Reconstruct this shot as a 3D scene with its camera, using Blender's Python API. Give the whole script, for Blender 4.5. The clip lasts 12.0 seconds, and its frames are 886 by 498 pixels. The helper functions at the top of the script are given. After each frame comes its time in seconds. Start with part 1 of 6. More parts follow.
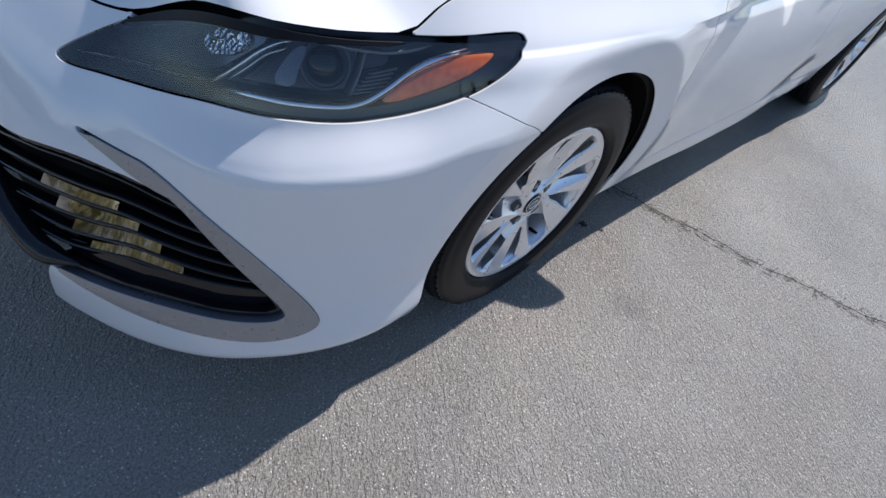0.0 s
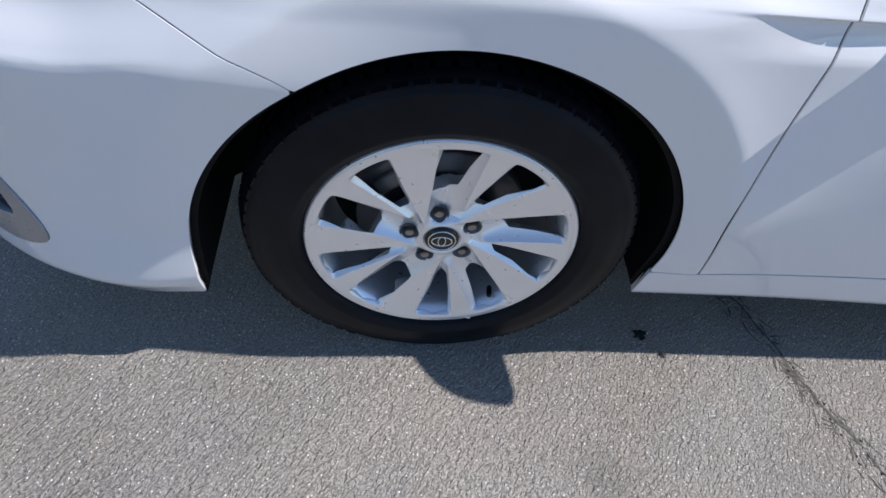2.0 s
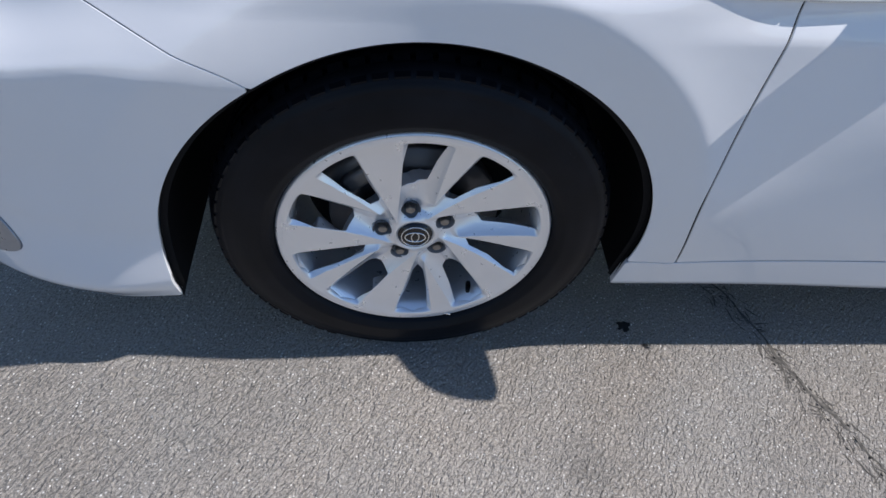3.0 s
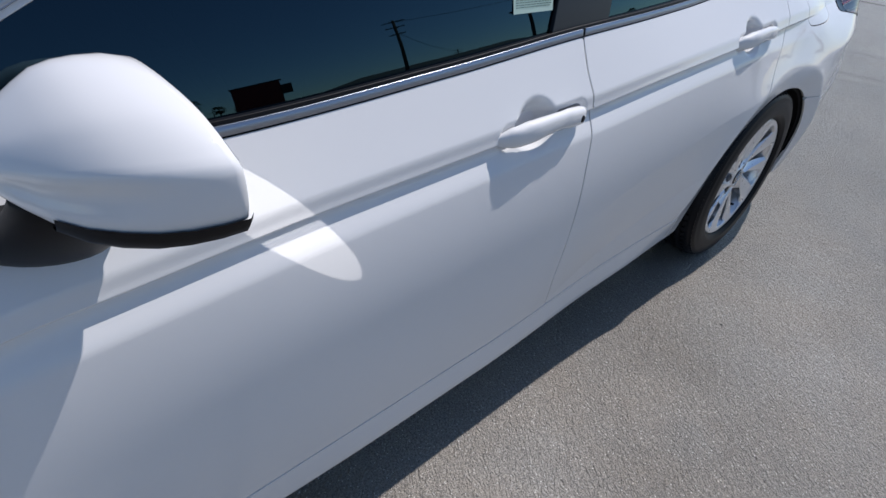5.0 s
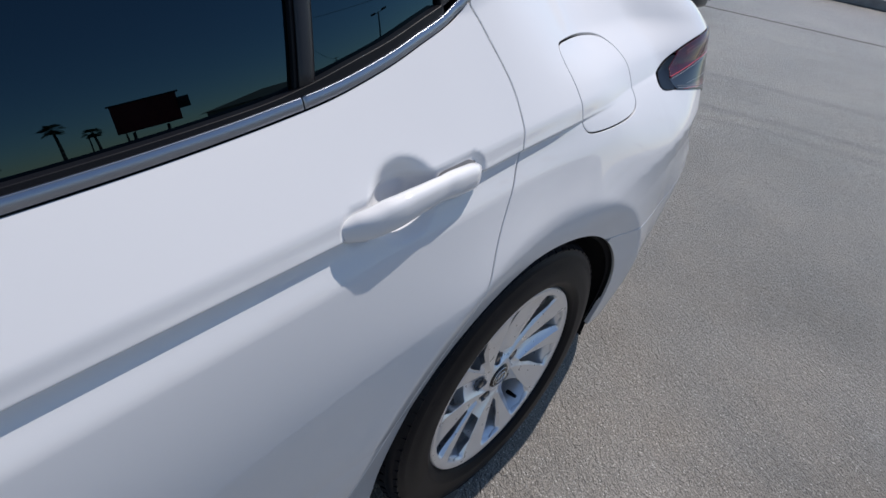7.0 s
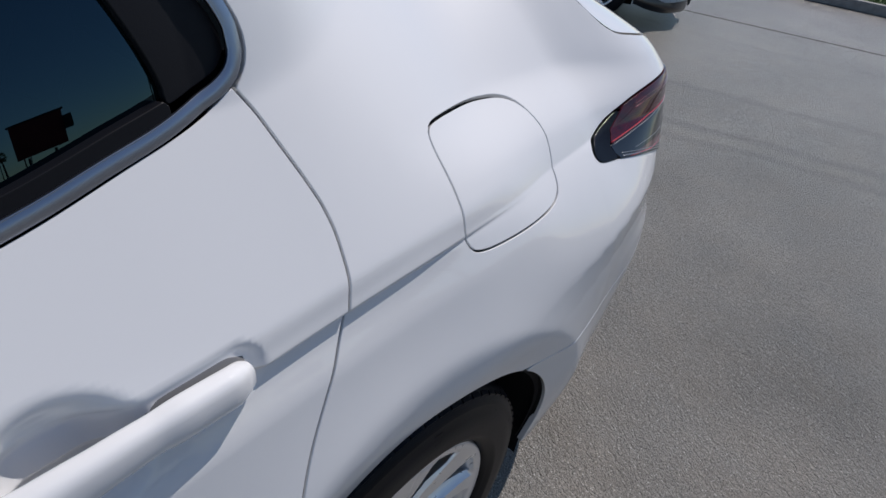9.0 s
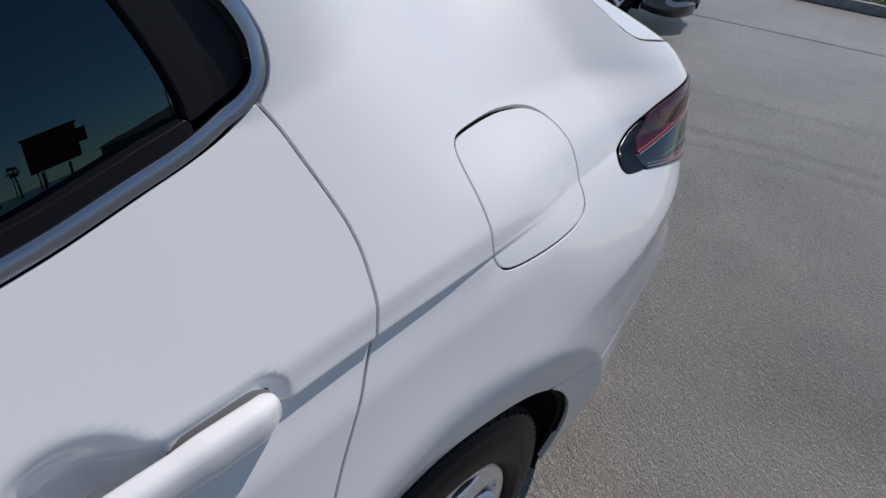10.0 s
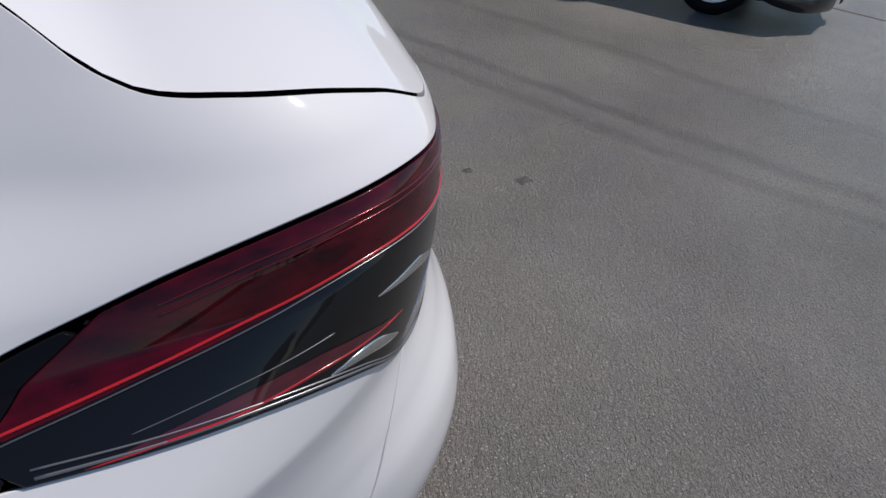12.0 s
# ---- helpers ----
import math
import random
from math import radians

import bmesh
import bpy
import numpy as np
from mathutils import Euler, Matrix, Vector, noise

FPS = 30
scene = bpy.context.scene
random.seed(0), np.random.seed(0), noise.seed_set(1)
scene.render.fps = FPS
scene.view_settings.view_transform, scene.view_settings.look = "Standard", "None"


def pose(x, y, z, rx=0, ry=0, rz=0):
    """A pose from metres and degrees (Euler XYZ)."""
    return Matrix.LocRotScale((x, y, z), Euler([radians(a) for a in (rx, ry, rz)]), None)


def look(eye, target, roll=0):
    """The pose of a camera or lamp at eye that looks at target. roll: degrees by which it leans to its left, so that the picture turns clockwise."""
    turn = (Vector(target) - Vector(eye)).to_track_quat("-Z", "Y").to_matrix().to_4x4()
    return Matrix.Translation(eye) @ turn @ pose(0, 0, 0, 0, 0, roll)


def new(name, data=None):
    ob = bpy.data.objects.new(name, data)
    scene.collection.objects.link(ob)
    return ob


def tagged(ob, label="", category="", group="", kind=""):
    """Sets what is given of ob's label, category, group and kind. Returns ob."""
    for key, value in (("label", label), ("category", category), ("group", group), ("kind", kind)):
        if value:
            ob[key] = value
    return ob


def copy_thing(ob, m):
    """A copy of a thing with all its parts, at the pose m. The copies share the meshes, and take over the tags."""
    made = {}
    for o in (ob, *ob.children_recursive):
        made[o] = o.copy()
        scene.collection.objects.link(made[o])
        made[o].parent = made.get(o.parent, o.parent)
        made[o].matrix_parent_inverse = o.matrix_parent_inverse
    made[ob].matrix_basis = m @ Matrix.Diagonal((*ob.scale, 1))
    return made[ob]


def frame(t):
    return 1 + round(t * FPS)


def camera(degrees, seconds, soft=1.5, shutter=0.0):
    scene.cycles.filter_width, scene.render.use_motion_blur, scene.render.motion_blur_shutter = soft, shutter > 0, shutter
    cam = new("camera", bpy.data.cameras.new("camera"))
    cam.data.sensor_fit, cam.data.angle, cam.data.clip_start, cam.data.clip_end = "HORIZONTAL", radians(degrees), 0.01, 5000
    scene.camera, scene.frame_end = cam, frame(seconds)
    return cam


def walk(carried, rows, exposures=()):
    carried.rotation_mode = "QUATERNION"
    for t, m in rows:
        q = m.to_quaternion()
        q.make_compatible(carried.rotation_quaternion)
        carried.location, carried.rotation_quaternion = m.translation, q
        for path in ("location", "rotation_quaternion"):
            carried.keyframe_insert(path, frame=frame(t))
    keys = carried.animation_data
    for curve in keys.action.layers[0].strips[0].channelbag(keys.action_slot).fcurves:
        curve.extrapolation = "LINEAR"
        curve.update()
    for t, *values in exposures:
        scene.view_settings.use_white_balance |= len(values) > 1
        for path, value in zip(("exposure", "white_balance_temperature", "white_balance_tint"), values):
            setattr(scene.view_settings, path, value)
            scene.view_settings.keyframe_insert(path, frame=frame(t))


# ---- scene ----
cam = camera(76.6, 12.0)
PATH = [
    (0, (-1.034, -0.431, 1.159), (0.173, 0.347, -0.233), 21.4),
    (0.1, (-0.964, -0.457, 1.156), (0.203, 0.347, -0.255), 22.5),
    (0.2, (-0.901, -0.478, 1.137), (0.24, 0.351, -0.281), 23.5),
    (0.5, (-0.679, -0.538, 1.106), (0.321, 0.428, -0.33), 23.8),
    (1, (-0.379, -0.623, 1.114), (0.314, 0.489, -0.397), 21.6),
    (1.5, (-0.212, -0.632, 1.084), (0.195, 0.606, -0.434), 15.8),
    (2, (-0.12, -0.589, 1.054), (0.134, 0.684, -0.468), 11.6),
    (2.5, (-0.086, -0.595, 1.038), (0.103, 0.675, -0.495), 9.4),
    (4.5, (0.292, -0.624, 1.185), (1.216, 0.627, -0.073), 6.9),
    (4.8, (0.539, -0.556, 1.222), (1.63, 0.614, 0.023), 6.3),
    (5, (0.677, -0.533, 1.247), (1.847, 0.586, 0.072), 6.7),
    (5.5, (1.035, -0.555, 1.267), (2.276, 0.531, 0.135), 7.2),
    (6, (1.393, -0.472, 1.247), (2.648, 0.608, 0.125), 7.6),
    (6.5, (1.741, -0.432, 1.25), (3.019, 0.605, 0.112), 7.9),
    (7, (2.045, -0.355, 1.244), (3.339, 0.645, 0.093), 8.9),
    (7.5, (2.246, -0.26, 1.25), (3.547, 0.726, 0.094), 9.1),
    (9.5, (2.485, -0.228, 1.259), (3.808, 0.743, 0.116), 8.8),
    (10, (2.485, -0.202, 1.252), (3.798, 0.791, 0.117), 8.2),
    (10.5, (2.672, -0.272, 1.238), (3.971, 0.729, 0.094), 7.6),
    (11, (2.972, -0.253, 1.219), (4.204, 0.809, 0.055), 7.7),
    (11.5, (3.254, -0.169, 1.191), (4.391, 0.958, -0.007), 8.2),
    (12, (3.472, -0.184, 1.19), (4.477, 1.042, -0.029), 6.9),
]
walk(cam, [(t, look(eye, target, roll)) for t, eye, target, roll in PATH],
     exposures=[(0, 0.46, 6180, 13), (2.5, 0.54, 6180, 13), (4.5, 0.06, 6260, 13), (6.0, 0.10, 6330, 13), (7.5, -0.06, 6420, 13), (9.5, -0.28, 6430, 13), (10.0, -0.27, 6440, 13), (10.5, -0.49, 6450, 13), (11.5, -0.43, 6480, 14), (12, -0.28, 6520, 14)])

# ---- light: high sun behind the sedan's tail, clear sky ----
SUN_TO = Vector((0.686, 0.013, 0.935)).normalized()
world = bpy.data.worlds.new("sky")
scene.world = world
world.use_nodes = True
wn = world.node_tree
sky = wn.nodes.new("ShaderNodeTexSky")
sky.sky_type, sky.sun_disc = "NISHITA", False
sky.sun_elevation, sky.sun_rotation = math.asin(SUN_TO.z), math.atan2(SUN_TO.x, SUN_TO.y)
sky.air_density, sky.dust_density, sky.ozone_density = 1.0, 0.0, 3.0
wn.links.new(sky.outputs[0], wn.nodes["Background"].inputs[0])
wn.nodes["Background"].inputs[1].default_value = 0.098
lamp = bpy.data.lights.new("sun", "SUN")
lamp.energy, lamp.angle, lamp.color = 4.3, radians(0.53), (1.0, 0.95, 0.885)
sun = new("sun", lamp)
sun.matrix_world = look(SUN_TO * 40, (0, 0, 0))


# added lamp standing in for sunlight off the driver's mirror onto the door, glass-wide
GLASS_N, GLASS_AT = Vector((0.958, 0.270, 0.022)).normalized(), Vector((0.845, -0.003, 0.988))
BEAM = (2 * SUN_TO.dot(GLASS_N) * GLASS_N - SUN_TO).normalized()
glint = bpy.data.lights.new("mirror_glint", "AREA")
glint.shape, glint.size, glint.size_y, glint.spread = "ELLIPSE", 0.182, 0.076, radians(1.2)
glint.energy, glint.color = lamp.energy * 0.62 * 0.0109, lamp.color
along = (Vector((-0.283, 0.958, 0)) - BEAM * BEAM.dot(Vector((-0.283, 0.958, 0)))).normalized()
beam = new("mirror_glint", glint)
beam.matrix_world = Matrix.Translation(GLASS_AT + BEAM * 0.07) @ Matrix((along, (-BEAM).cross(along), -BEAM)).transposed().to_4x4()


# ---- materials ----
def material(name, base=(0.5, 0.5, 0.5), rough=0.5, metal=0.0, coat=0.0, spec=0.5):
    m = bpy.data.materials.new(name)
    m.use_nodes = True
    b = m.node_tree.nodes["Principled BSDF"]
    b.inputs["Base Color"].default_value = (*base, 1)
    b.inputs["Roughness"].default_value = rough
    b.inputs["Metallic"].default_value = metal
    b.inputs["Coat Weight"].default_value = coat
    b.inputs["Coat Roughness"].default_value = 0.03
    b.inputs["Specular IOR Level"].default_value = spec
    return m


def node(m, kind, **given):
    n = m.node_tree.nodes.new(kind)
    for key, value in given.items():
        n.inputs[key.replace("_", " ")].default_value = value
    return n


def link(m, a, out, b, slot):
    m.node_tree.links.new(a.outputs[out], b.inputs[slot])


def bsdf(m):
    return m.node_tree.nodes["Principled BSDF"]


def place_in(m, stretch=(1, 1, 1)):
    co = node(m, "ShaderNodeTexCoord")
    mp = node(m, "ShaderNodeMapping", Scale=stretch)
    link(m, co, "Object", mp, "Vector")
    return mp


def vary(m, scale, low, high, slot="Base Color", detail=4.0, stretch=(1, 1, 1), edges=(0.3, 0.7)):
    """Mixes two values of an input by noise."""
    mp = place_in(m, stretch)
    tex = node(m, "ShaderNodeTexNoise", Scale=scale, Detail=detail)
    link(m, mp, 0, tex, "Vector")
    ramp = node(m, "ShaderNodeValToRGB")
    ramp.color_ramp.elements[0].position, ramp.color_ramp.elements[1].position = edges
    wide = lambda v: (v, v, v, 1) if isinstance(v, float) else (*v, 1)
    ramp.color_ramp.elements[0].color, ramp.color_ramp.elements[1].color = wide(low), wide(high)
    link(m, tex, "Fac", ramp, "Fac")
    link(m, ramp, "Color", bsdf(m), slot)
    return tex, ramp


def relief(m, scale, strength, distance=0.001, stretch=(1, 1, 1), detail=3.0):
    mp = place_in(m, stretch)
    tex = node(m, "ShaderNodeTexNoise", Scale=scale, Detail=detail)
    link(m, mp, 0, tex, "Vector")
    bump = node(m, "ShaderNodeBump", Strength=strength, Distance=distance)
    link(m, tex, "Fac", bump, "Height")
    link(m, bump, "Normal", bsdf(m), "Normal")
    return bump


def pane(name, tint, ior=1.5, rough=0.0, gloss_tint=(1, 1, 1)):
    """Tinted glass: see-through, with gloss by Fresnel."""
    m = bpy.data.materials.new(name)
    m.use_nodes = True
    nt = m.node_tree
    nt.nodes.clear()
    out = nt.nodes.new("ShaderNodeOutputMaterial")
    mix, fres = nt.nodes.new("ShaderNodeMixShader"), nt.nodes.new("ShaderNodeFresnel")
    clear, gloss = nt.nodes.new("ShaderNodeBsdfTransparent"), nt.nodes.new("ShaderNodeBsdfGlossy")
    fres.inputs["IOR"].default_value = ior
    clear.inputs["Color"].default_value = (*tint, 1)
    gloss.inputs["Roughness"].default_value = rough
    gloss.inputs["Color"].default_value = (*gloss_tint, 1)
    nt.links.new(fres.outputs[0], mix.inputs[0])
    nt.links.new(clear.outputs[0], mix.inputs[1])
    nt.links.new(gloss.outputs[0], mix.inputs[2])
    nt.links.new(mix.outputs[0], out.inputs[0])
    return m


PAINT = material("white pearl paint", (0.75, 0.75, 0.755), 0.52, 0.0, 1.0, 0.22)
vary(PAINT, 900.0, 0.46, 0.58, "Roughness", 2.0)
BLACK = material("black plastic", (0.007, 0.007, 0.009), 0.45, spec=0.18)
relief(BLACK, 700.0, 0.25, 0.0004)
GLOSSBLACK = material("gloss black", (0.008, 0.008, 0.010), 0.08)
LAMPCAP = material("smooth black lamp end", (0.006, 0.006, 0.008), 0.10, spec=0.12)
PILLAR = material("satin black film", (0.011, 0.011, 0.014), 0.38)
CHROME = material("chrome", (0.78, 0.79, 0.80), 0.09, 1.0)
vary(CHROME, 60.0, 0.06, 0.14, "Roughness")
TRIM = material("bright belt moulding", (0.34, 0.37, 0.43), 0.30, 1.0)
LAMPIN = material("dark lamp inside", (0.016, 0.017, 0.020), 0.16, 0.2)
CELL = material("grey lamp cell", (0.15, 0.15, 0.155), 0.16, 0.85)
DARKCHROME = material("dark chrome", (0.34, 0.335, 0.33), 0.05, 1.0)
BEZELGREY = material("satin grey bezel", (0.33, 0.34, 0.36), 0.30, 0.6)
vary(BEZELGREY, 50.0, 0.26, 0.34, "Roughness")
SATIN = material("satin grey trim", (0.27, 0.27, 0.28), 0.34, 0.8)
ALLOY = material("silver alloy paint", (0.86, 0.86, 0.865), 0.27, 0.60, 0.6)
DISC = material("brake disc iron", (0.10, 0.10, 0.105), 0.45, 0.7)
vary(ALLOY, 60.0, 0.27, 0.32, "Roughness")
ALLOYIN = material("alloy barrel", (0.30, 0.30, 0.31), 0.5, 0.7)
vary(ALLOYIN, 25.0, (0.20, 0.20, 0.21), (0.36, 0.36, 0.37))
RUBBER = material("tyre rubber", (0.006, 0.007, 0.009), 0.42, spec=0.16)
vary(RUBBER, 14.0, (0.0035, 0.0043, 0.0065), (0.0070, 0.0080, 0.0115))
relief(RUBBER, 260.0, 0.25, 0.0005)
STEEL = material("brake steel", (0.34, 0.32, 0.30), 0.38, 0.9)
vary(STEEL, 40.0, (0.22, 0.20, 0.18), (0.42, 0.41, 0.40), stretch=(1, 6, 1))
IRON = material("dark cast iron", (0.13, 0.13, 0.132), 0.45, 0.6)
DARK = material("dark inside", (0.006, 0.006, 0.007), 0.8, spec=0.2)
CLOTH = material("grey seat cloth", (0.055, 0.055, 0.06), 0.9)
relief(CLOTH, 500.0, 0.4)
PLASTIC = material("grey trim plastic", (0.16, 0.16, 0.165), 0.6)
PALETRIM = material("pale grey trim plastic", (0.58, 0.58, 0.57), 0.6)
GLASS = pane("tinted window", (0.034, 0.050, 0.064), 1.72, gloss_tint=(0.42, 0.78, 1.0))     # blue of the mirrored sky is put into the gloss colour
CLEAR = pane("clear lamp lens", (0.88, 0.90, 0.92), 1.62)
SMOKE = material("smoked lamp lens", (0.005, 0.005, 0.006), 0.3, 0.0, 0.7, 0.2)
REDGLASS = material("dark red lamp lens", (0.05, 0.002, 0.006), 0.25, 0.0, 0.7, 0.06)
vary(REDGLASS, 30.0, (0.022, 0.0006, 0.0034), (0.085, 0.0014, 0.0080), stretch=(1, 1, 3))
REDRIB = material("dull red rib", (0.16, 0.006, 0.010), 0.2, 0.5, 1.0)
MIRROR = material("mirror glass", (0.9, 0.9, 0.9), 0.02, 1.0)
AMBER = material("amber reflector", (0.62, 0.115, 0.010), 0.25, 0.0, 1.0)
vary(AMBER, 90.0, (0.46, 0.085, 0.006), (0.66, 0.15, 0.012), detail=3.0)
REDBAR = material("red light bar", (0.52, 0.012, 0.014), 0.18, 0.0, 1.0)
REDIN = material("dark red inner lens", (0.20, 0.006, 0.02), 0.35, 0.0, 1.0)
vary(REDIN, 40.0, (0.05, 0.002, 0.008), (0.10, 0.004, 0.014), stretch=(1, 1, 6))
DARKPAINT = material("dark grey paint", (0.02, 0.02, 0.023), 0.35, 0.2, 1.0)
FACET = material("faceted reflector", (0.75, 0.76, 0.78), 0.12, 1.0)
relief(FACET, 190.0, 1.0, 0.004, detail=0.0)
PAPER = material("pale green paper", (0.50, 0.66, 0.58), 0.8)
INK = material("grey print", (0.10, 0.17, 0.15), 0.8)


def concrete():
    """Broomed, worn concrete: tone in patches, fine grit, tyre bands, spots."""
    m = material("broomed concrete", (0.3, 0.3, 0.3), 0.31, spec=0.6)
    b = bsdf(m)
    mp = place_in(m)
    tone = node(m, "ShaderNodeTexNoise", Scale=1.1, Detail=6.0, Roughness=0.6)
    grit = node(m, "ShaderNodeTexNoise", Scale=190.0, Detail=5.0, Roughness=0.72)
    fleck = node(m, "ShaderNodeTexVoronoi", Scale=150.0)
    for t in (tone, grit, fleck):
        link(m, mp, 0, t, "Vector")
    base = node(m, "ShaderNodeValToRGB")
    base.color_ramp.elements[0].position, base.color_ramp.elements[1].position = 0.3, 0.72
    base.color_ramp.elements[0].color, base.color_ramp.elements[1].color = (0.222, 0.206, 0.184, 1), (0.362, 0.337, 0.303, 1)
    link(m, tone, "Fac", base, "Fac")
    grain = node(m, "ShaderNodeValToRGB")
    grain.color_ramp.elements[0].position, grain.color_ramp.elements[1].position = 0.32, 0.68
    grain.color_ramp.elements[0].color, grain.color_ramp.elements[1].color = (0.38, 0.38, 0.39, 1), (1.52, 1.51, 1.48, 1)
    link(m, grit, "Fac", grain, "Fac")
    mul = node(m, "ShaderNodeMix")
    mul.data_type, mul.blend_type = "RGBA", "MULTIPLY"
    mul.inputs[0].default_value = 1.0
    m.node_tree.links.new(base.outputs[0], mul.inputs[6])
    m.node_tree.links.new(grain.outputs[0], mul.inputs[7])
    # pale specks: sun glints on the grit, put into the base colour
    spark = node(m, "ShaderNodeValToRGB")
    spark.color_ramp.elements[0].position, spark.color_ramp.elements[1].position = 0.16, 0.30
    spark.color_ramp.elements[0].color, spark.color_ramp.elements[1].color = (1, 1, 1, 1), (0, 0, 0, 1)
    link(m, fleck, "Distance", spark, "Fac")
    pick = node(m, "ShaderNodeMath")
    pick.operation = "GREATER_THAN"
    pick.inputs[1].default_value = 0.76
    sep = node(m, "ShaderNodeSeparateColor")
    link(m, fleck, "Color", sep, "Color")
    link(m, sep, "Red", pick, 0)
    both = node(m, "ShaderNodeMath")
    both.operation = "MULTIPLY"
    link(m, spark, "Color", both, 0)
    link(m, pick, 0, both, 1)
    pale = node(m, "ShaderNodeMix")
    pale.data_type = "RGBA"
    m.node_tree.links.new(both.outputs[0], pale.inputs[0])
    m.node_tree.links.new(mul.outputs[2], pale.inputs[6])
    pale.inputs[7].default_value = (0.78, 0.76, 0.72, 1)
    last = pale
    # the drive lane behind the sedan is greyer with wear
    lane_xyz = node(m, "ShaderNodeSeparateXYZ")
    link(m, mp, 0, lane_xyz, "Vector")
    lane = node(m, "ShaderNodeMapRange")
    lane.interpolation_type = "SMOOTHSTEP"
    lane.inputs[1].default_value, lane.inputs[2].default_value = 1.6, 5.2
    lane.inputs[3].default_value, lane.inputs[4].default_value = 1.0, 0.67
    link(m, lane_xyz, "X", lane, 0)
    worn = node(m, "ShaderNodeMix")
    worn.data_type, worn.blend_type = "RGBA", "MULTIPLY"
    worn.inputs[0].default_value = 1.0
    m.node_tree.links.new(last.outputs[2], worn.inputs[6])
    m.node_tree.links.new(lane.outputs[0], worn.inputs[7])
    last = worn
    # faint tyre bands and stains: distance to slightly wavy lines
    geo = node(m, "ShaderNodeSeparateXYZ")
    link(m, mp, 0, geo, "Vector")
    wav = node(m, "ShaderNodeTexNoise", Scale=0.55, Detail=2.0)
    link(m, mp, 0, wav, "Vector")
    for x0, slope, width, dark in ((6.56, -0.33, 0.10, 0.74), (6.28, -0.34, 0.09, 0.80), (7.42, -0.26, 0.11, 0.78), (9.6, -0.2, 0.12, 0.85)):
        # x = x0 + slope * y
        a = node(m, "ShaderNodeMath")
        a.operation = "MULTIPLY_ADD"
        a.inputs[1].default_value, a.inputs[2].default_value = -slope, -x0
        link(m, geo, "Y", a, 0)
        c = node(m, "ShaderNodeMath")
        c.operation = "ADD"
        link(m, geo, "X", c, 0)
        link(m, a, 0, c, 1)
        w = node(m, "ShaderNodeMath")
        w.operation = "MULTIPLY_ADD"
        w.inputs[1].default_value = 0.5
        link(m, wav, "Fac", w, 0)
        link(m, c, 0, w, 2)
        sh = node(m, "ShaderNodeMath")
        sh.operation = "SUBTRACT"
        sh.inputs[1].default_value = 0.25
        link(m, w, 0, sh, 0)
        ab = node(m, "ShaderNodeMath")
        ab.operation = "ABSOLUTE"
        link(m, sh, 0, ab, 0)
        band = node(m, "ShaderNodeMapRange")
        band.interpolation_type = "SMOOTHSTEP"
        band.inputs[1].default_value, band.inputs[2].default_value = width * 0.25, width
        band.inputs[3].default_value, band.inputs[4].default_value = dark, 1.0
        link(m, ab, 0, band, 0)
        mm = node(m, "ShaderNodeMix")
        mm.data_type, mm.blend_type = "RGBA", "MULTIPLY"
        mm.inputs[0].default_value = 1.0
        m.node_tree.links.new(last.outputs[2], mm.inputs[6])
        m.node_tree.links.new(band.outputs[0], mm.inputs[7])
        last = mm
    # rusty and cooler patches, and a soft dark smudge
    patch = node(m, "ShaderNodeTexNoise", Scale=3.2, Detail=4.0, Roughness=0.6)
    link(m, mp, 0, patch, "Vector")
    tint = node(m, "ShaderNodeValToRGB")
    tint.color_ramp.elements[0].position, tint.color_ramp.elements[1].position = 0.36, 0.66
    tint.color_ramp.elements[0].color, tint.color_ramp.elements[1].color = (0.982, 0.996, 1.012, 1), (1.030, 1.002, 0.972, 1)
    link(m, patch, "Fac", tint, "Fac")
    far = node(m, "ShaderNodeVectorMath")
    far.operation = "DISTANCE"
    far.inputs[1].default_value = (0.345, -0.255, 0.0)
    link(m, mp, 0, far, 0)
    ragged = node(m, "ShaderNodeMath")
    ragged.operation = "MULTIPLY_ADD"
    ragged.inputs[1].default_value = 0.10
    blot = node(m, "ShaderNodeTexNoise", Scale=22.0, Detail=3.0)
    link(m, mp, 0, blot, "Vector")
    link(m, blot, "Fac", ragged, 0)
    link(m, far, "Value", ragged, 2)
    smudge = node(m, "ShaderNodeMapRange")
    smudge.interpolation_type = "SMOOTHSTEP"
    smudge.inputs[1].default_value, smudge.inputs[2].default_value = 0.055, 0.15
    smudge.inputs[3].default_value, smudge.inputs[4].default_value = 0.78, 1.0
    link(m, ragged, 0, smudge, 0)
    for source in (tint, smudge):
        mm = node(m, "ShaderNodeMix")
        mm.data_type, mm.blend_type = "RGBA", "MULTIPLY"
        mm.inputs[0].default_value = 1.0
        m.node_tree.links.new(last.outputs[2], mm.inputs[6])
        m.node_tree.links.new(source.outputs[0], mm.inputs[7])
        last = mm
    m.node_tree.links.new(last.outputs[2], b.inputs["Base Color"])
    # broom ridges, warped, plus grit
    mt = place_in(m)
    mt.inputs["Rotation"].default_value = (0, 0, radians(38))
    mr = node(m, "ShaderNodeMapping")
    mr.inputs["Scale"].default_value = (1.0, 0.46, 1.0)
    link(m, mt, 0, mr, "Vector")
    ridge = node(m, "ShaderNodeTexNoise", Scale=112.0, Detail=3.0, Distortion=1.2)
    link(m, mr, 0, ridge, "Vector")
    add = node(m, "ShaderNodeMath")
    add.operation = "MULTIPLY_ADD"
    add.inputs[1].default_value = 0.30
    link(m, grit, "Fac", add, 0)
    link(m, ridge, "Fac", add, 2)
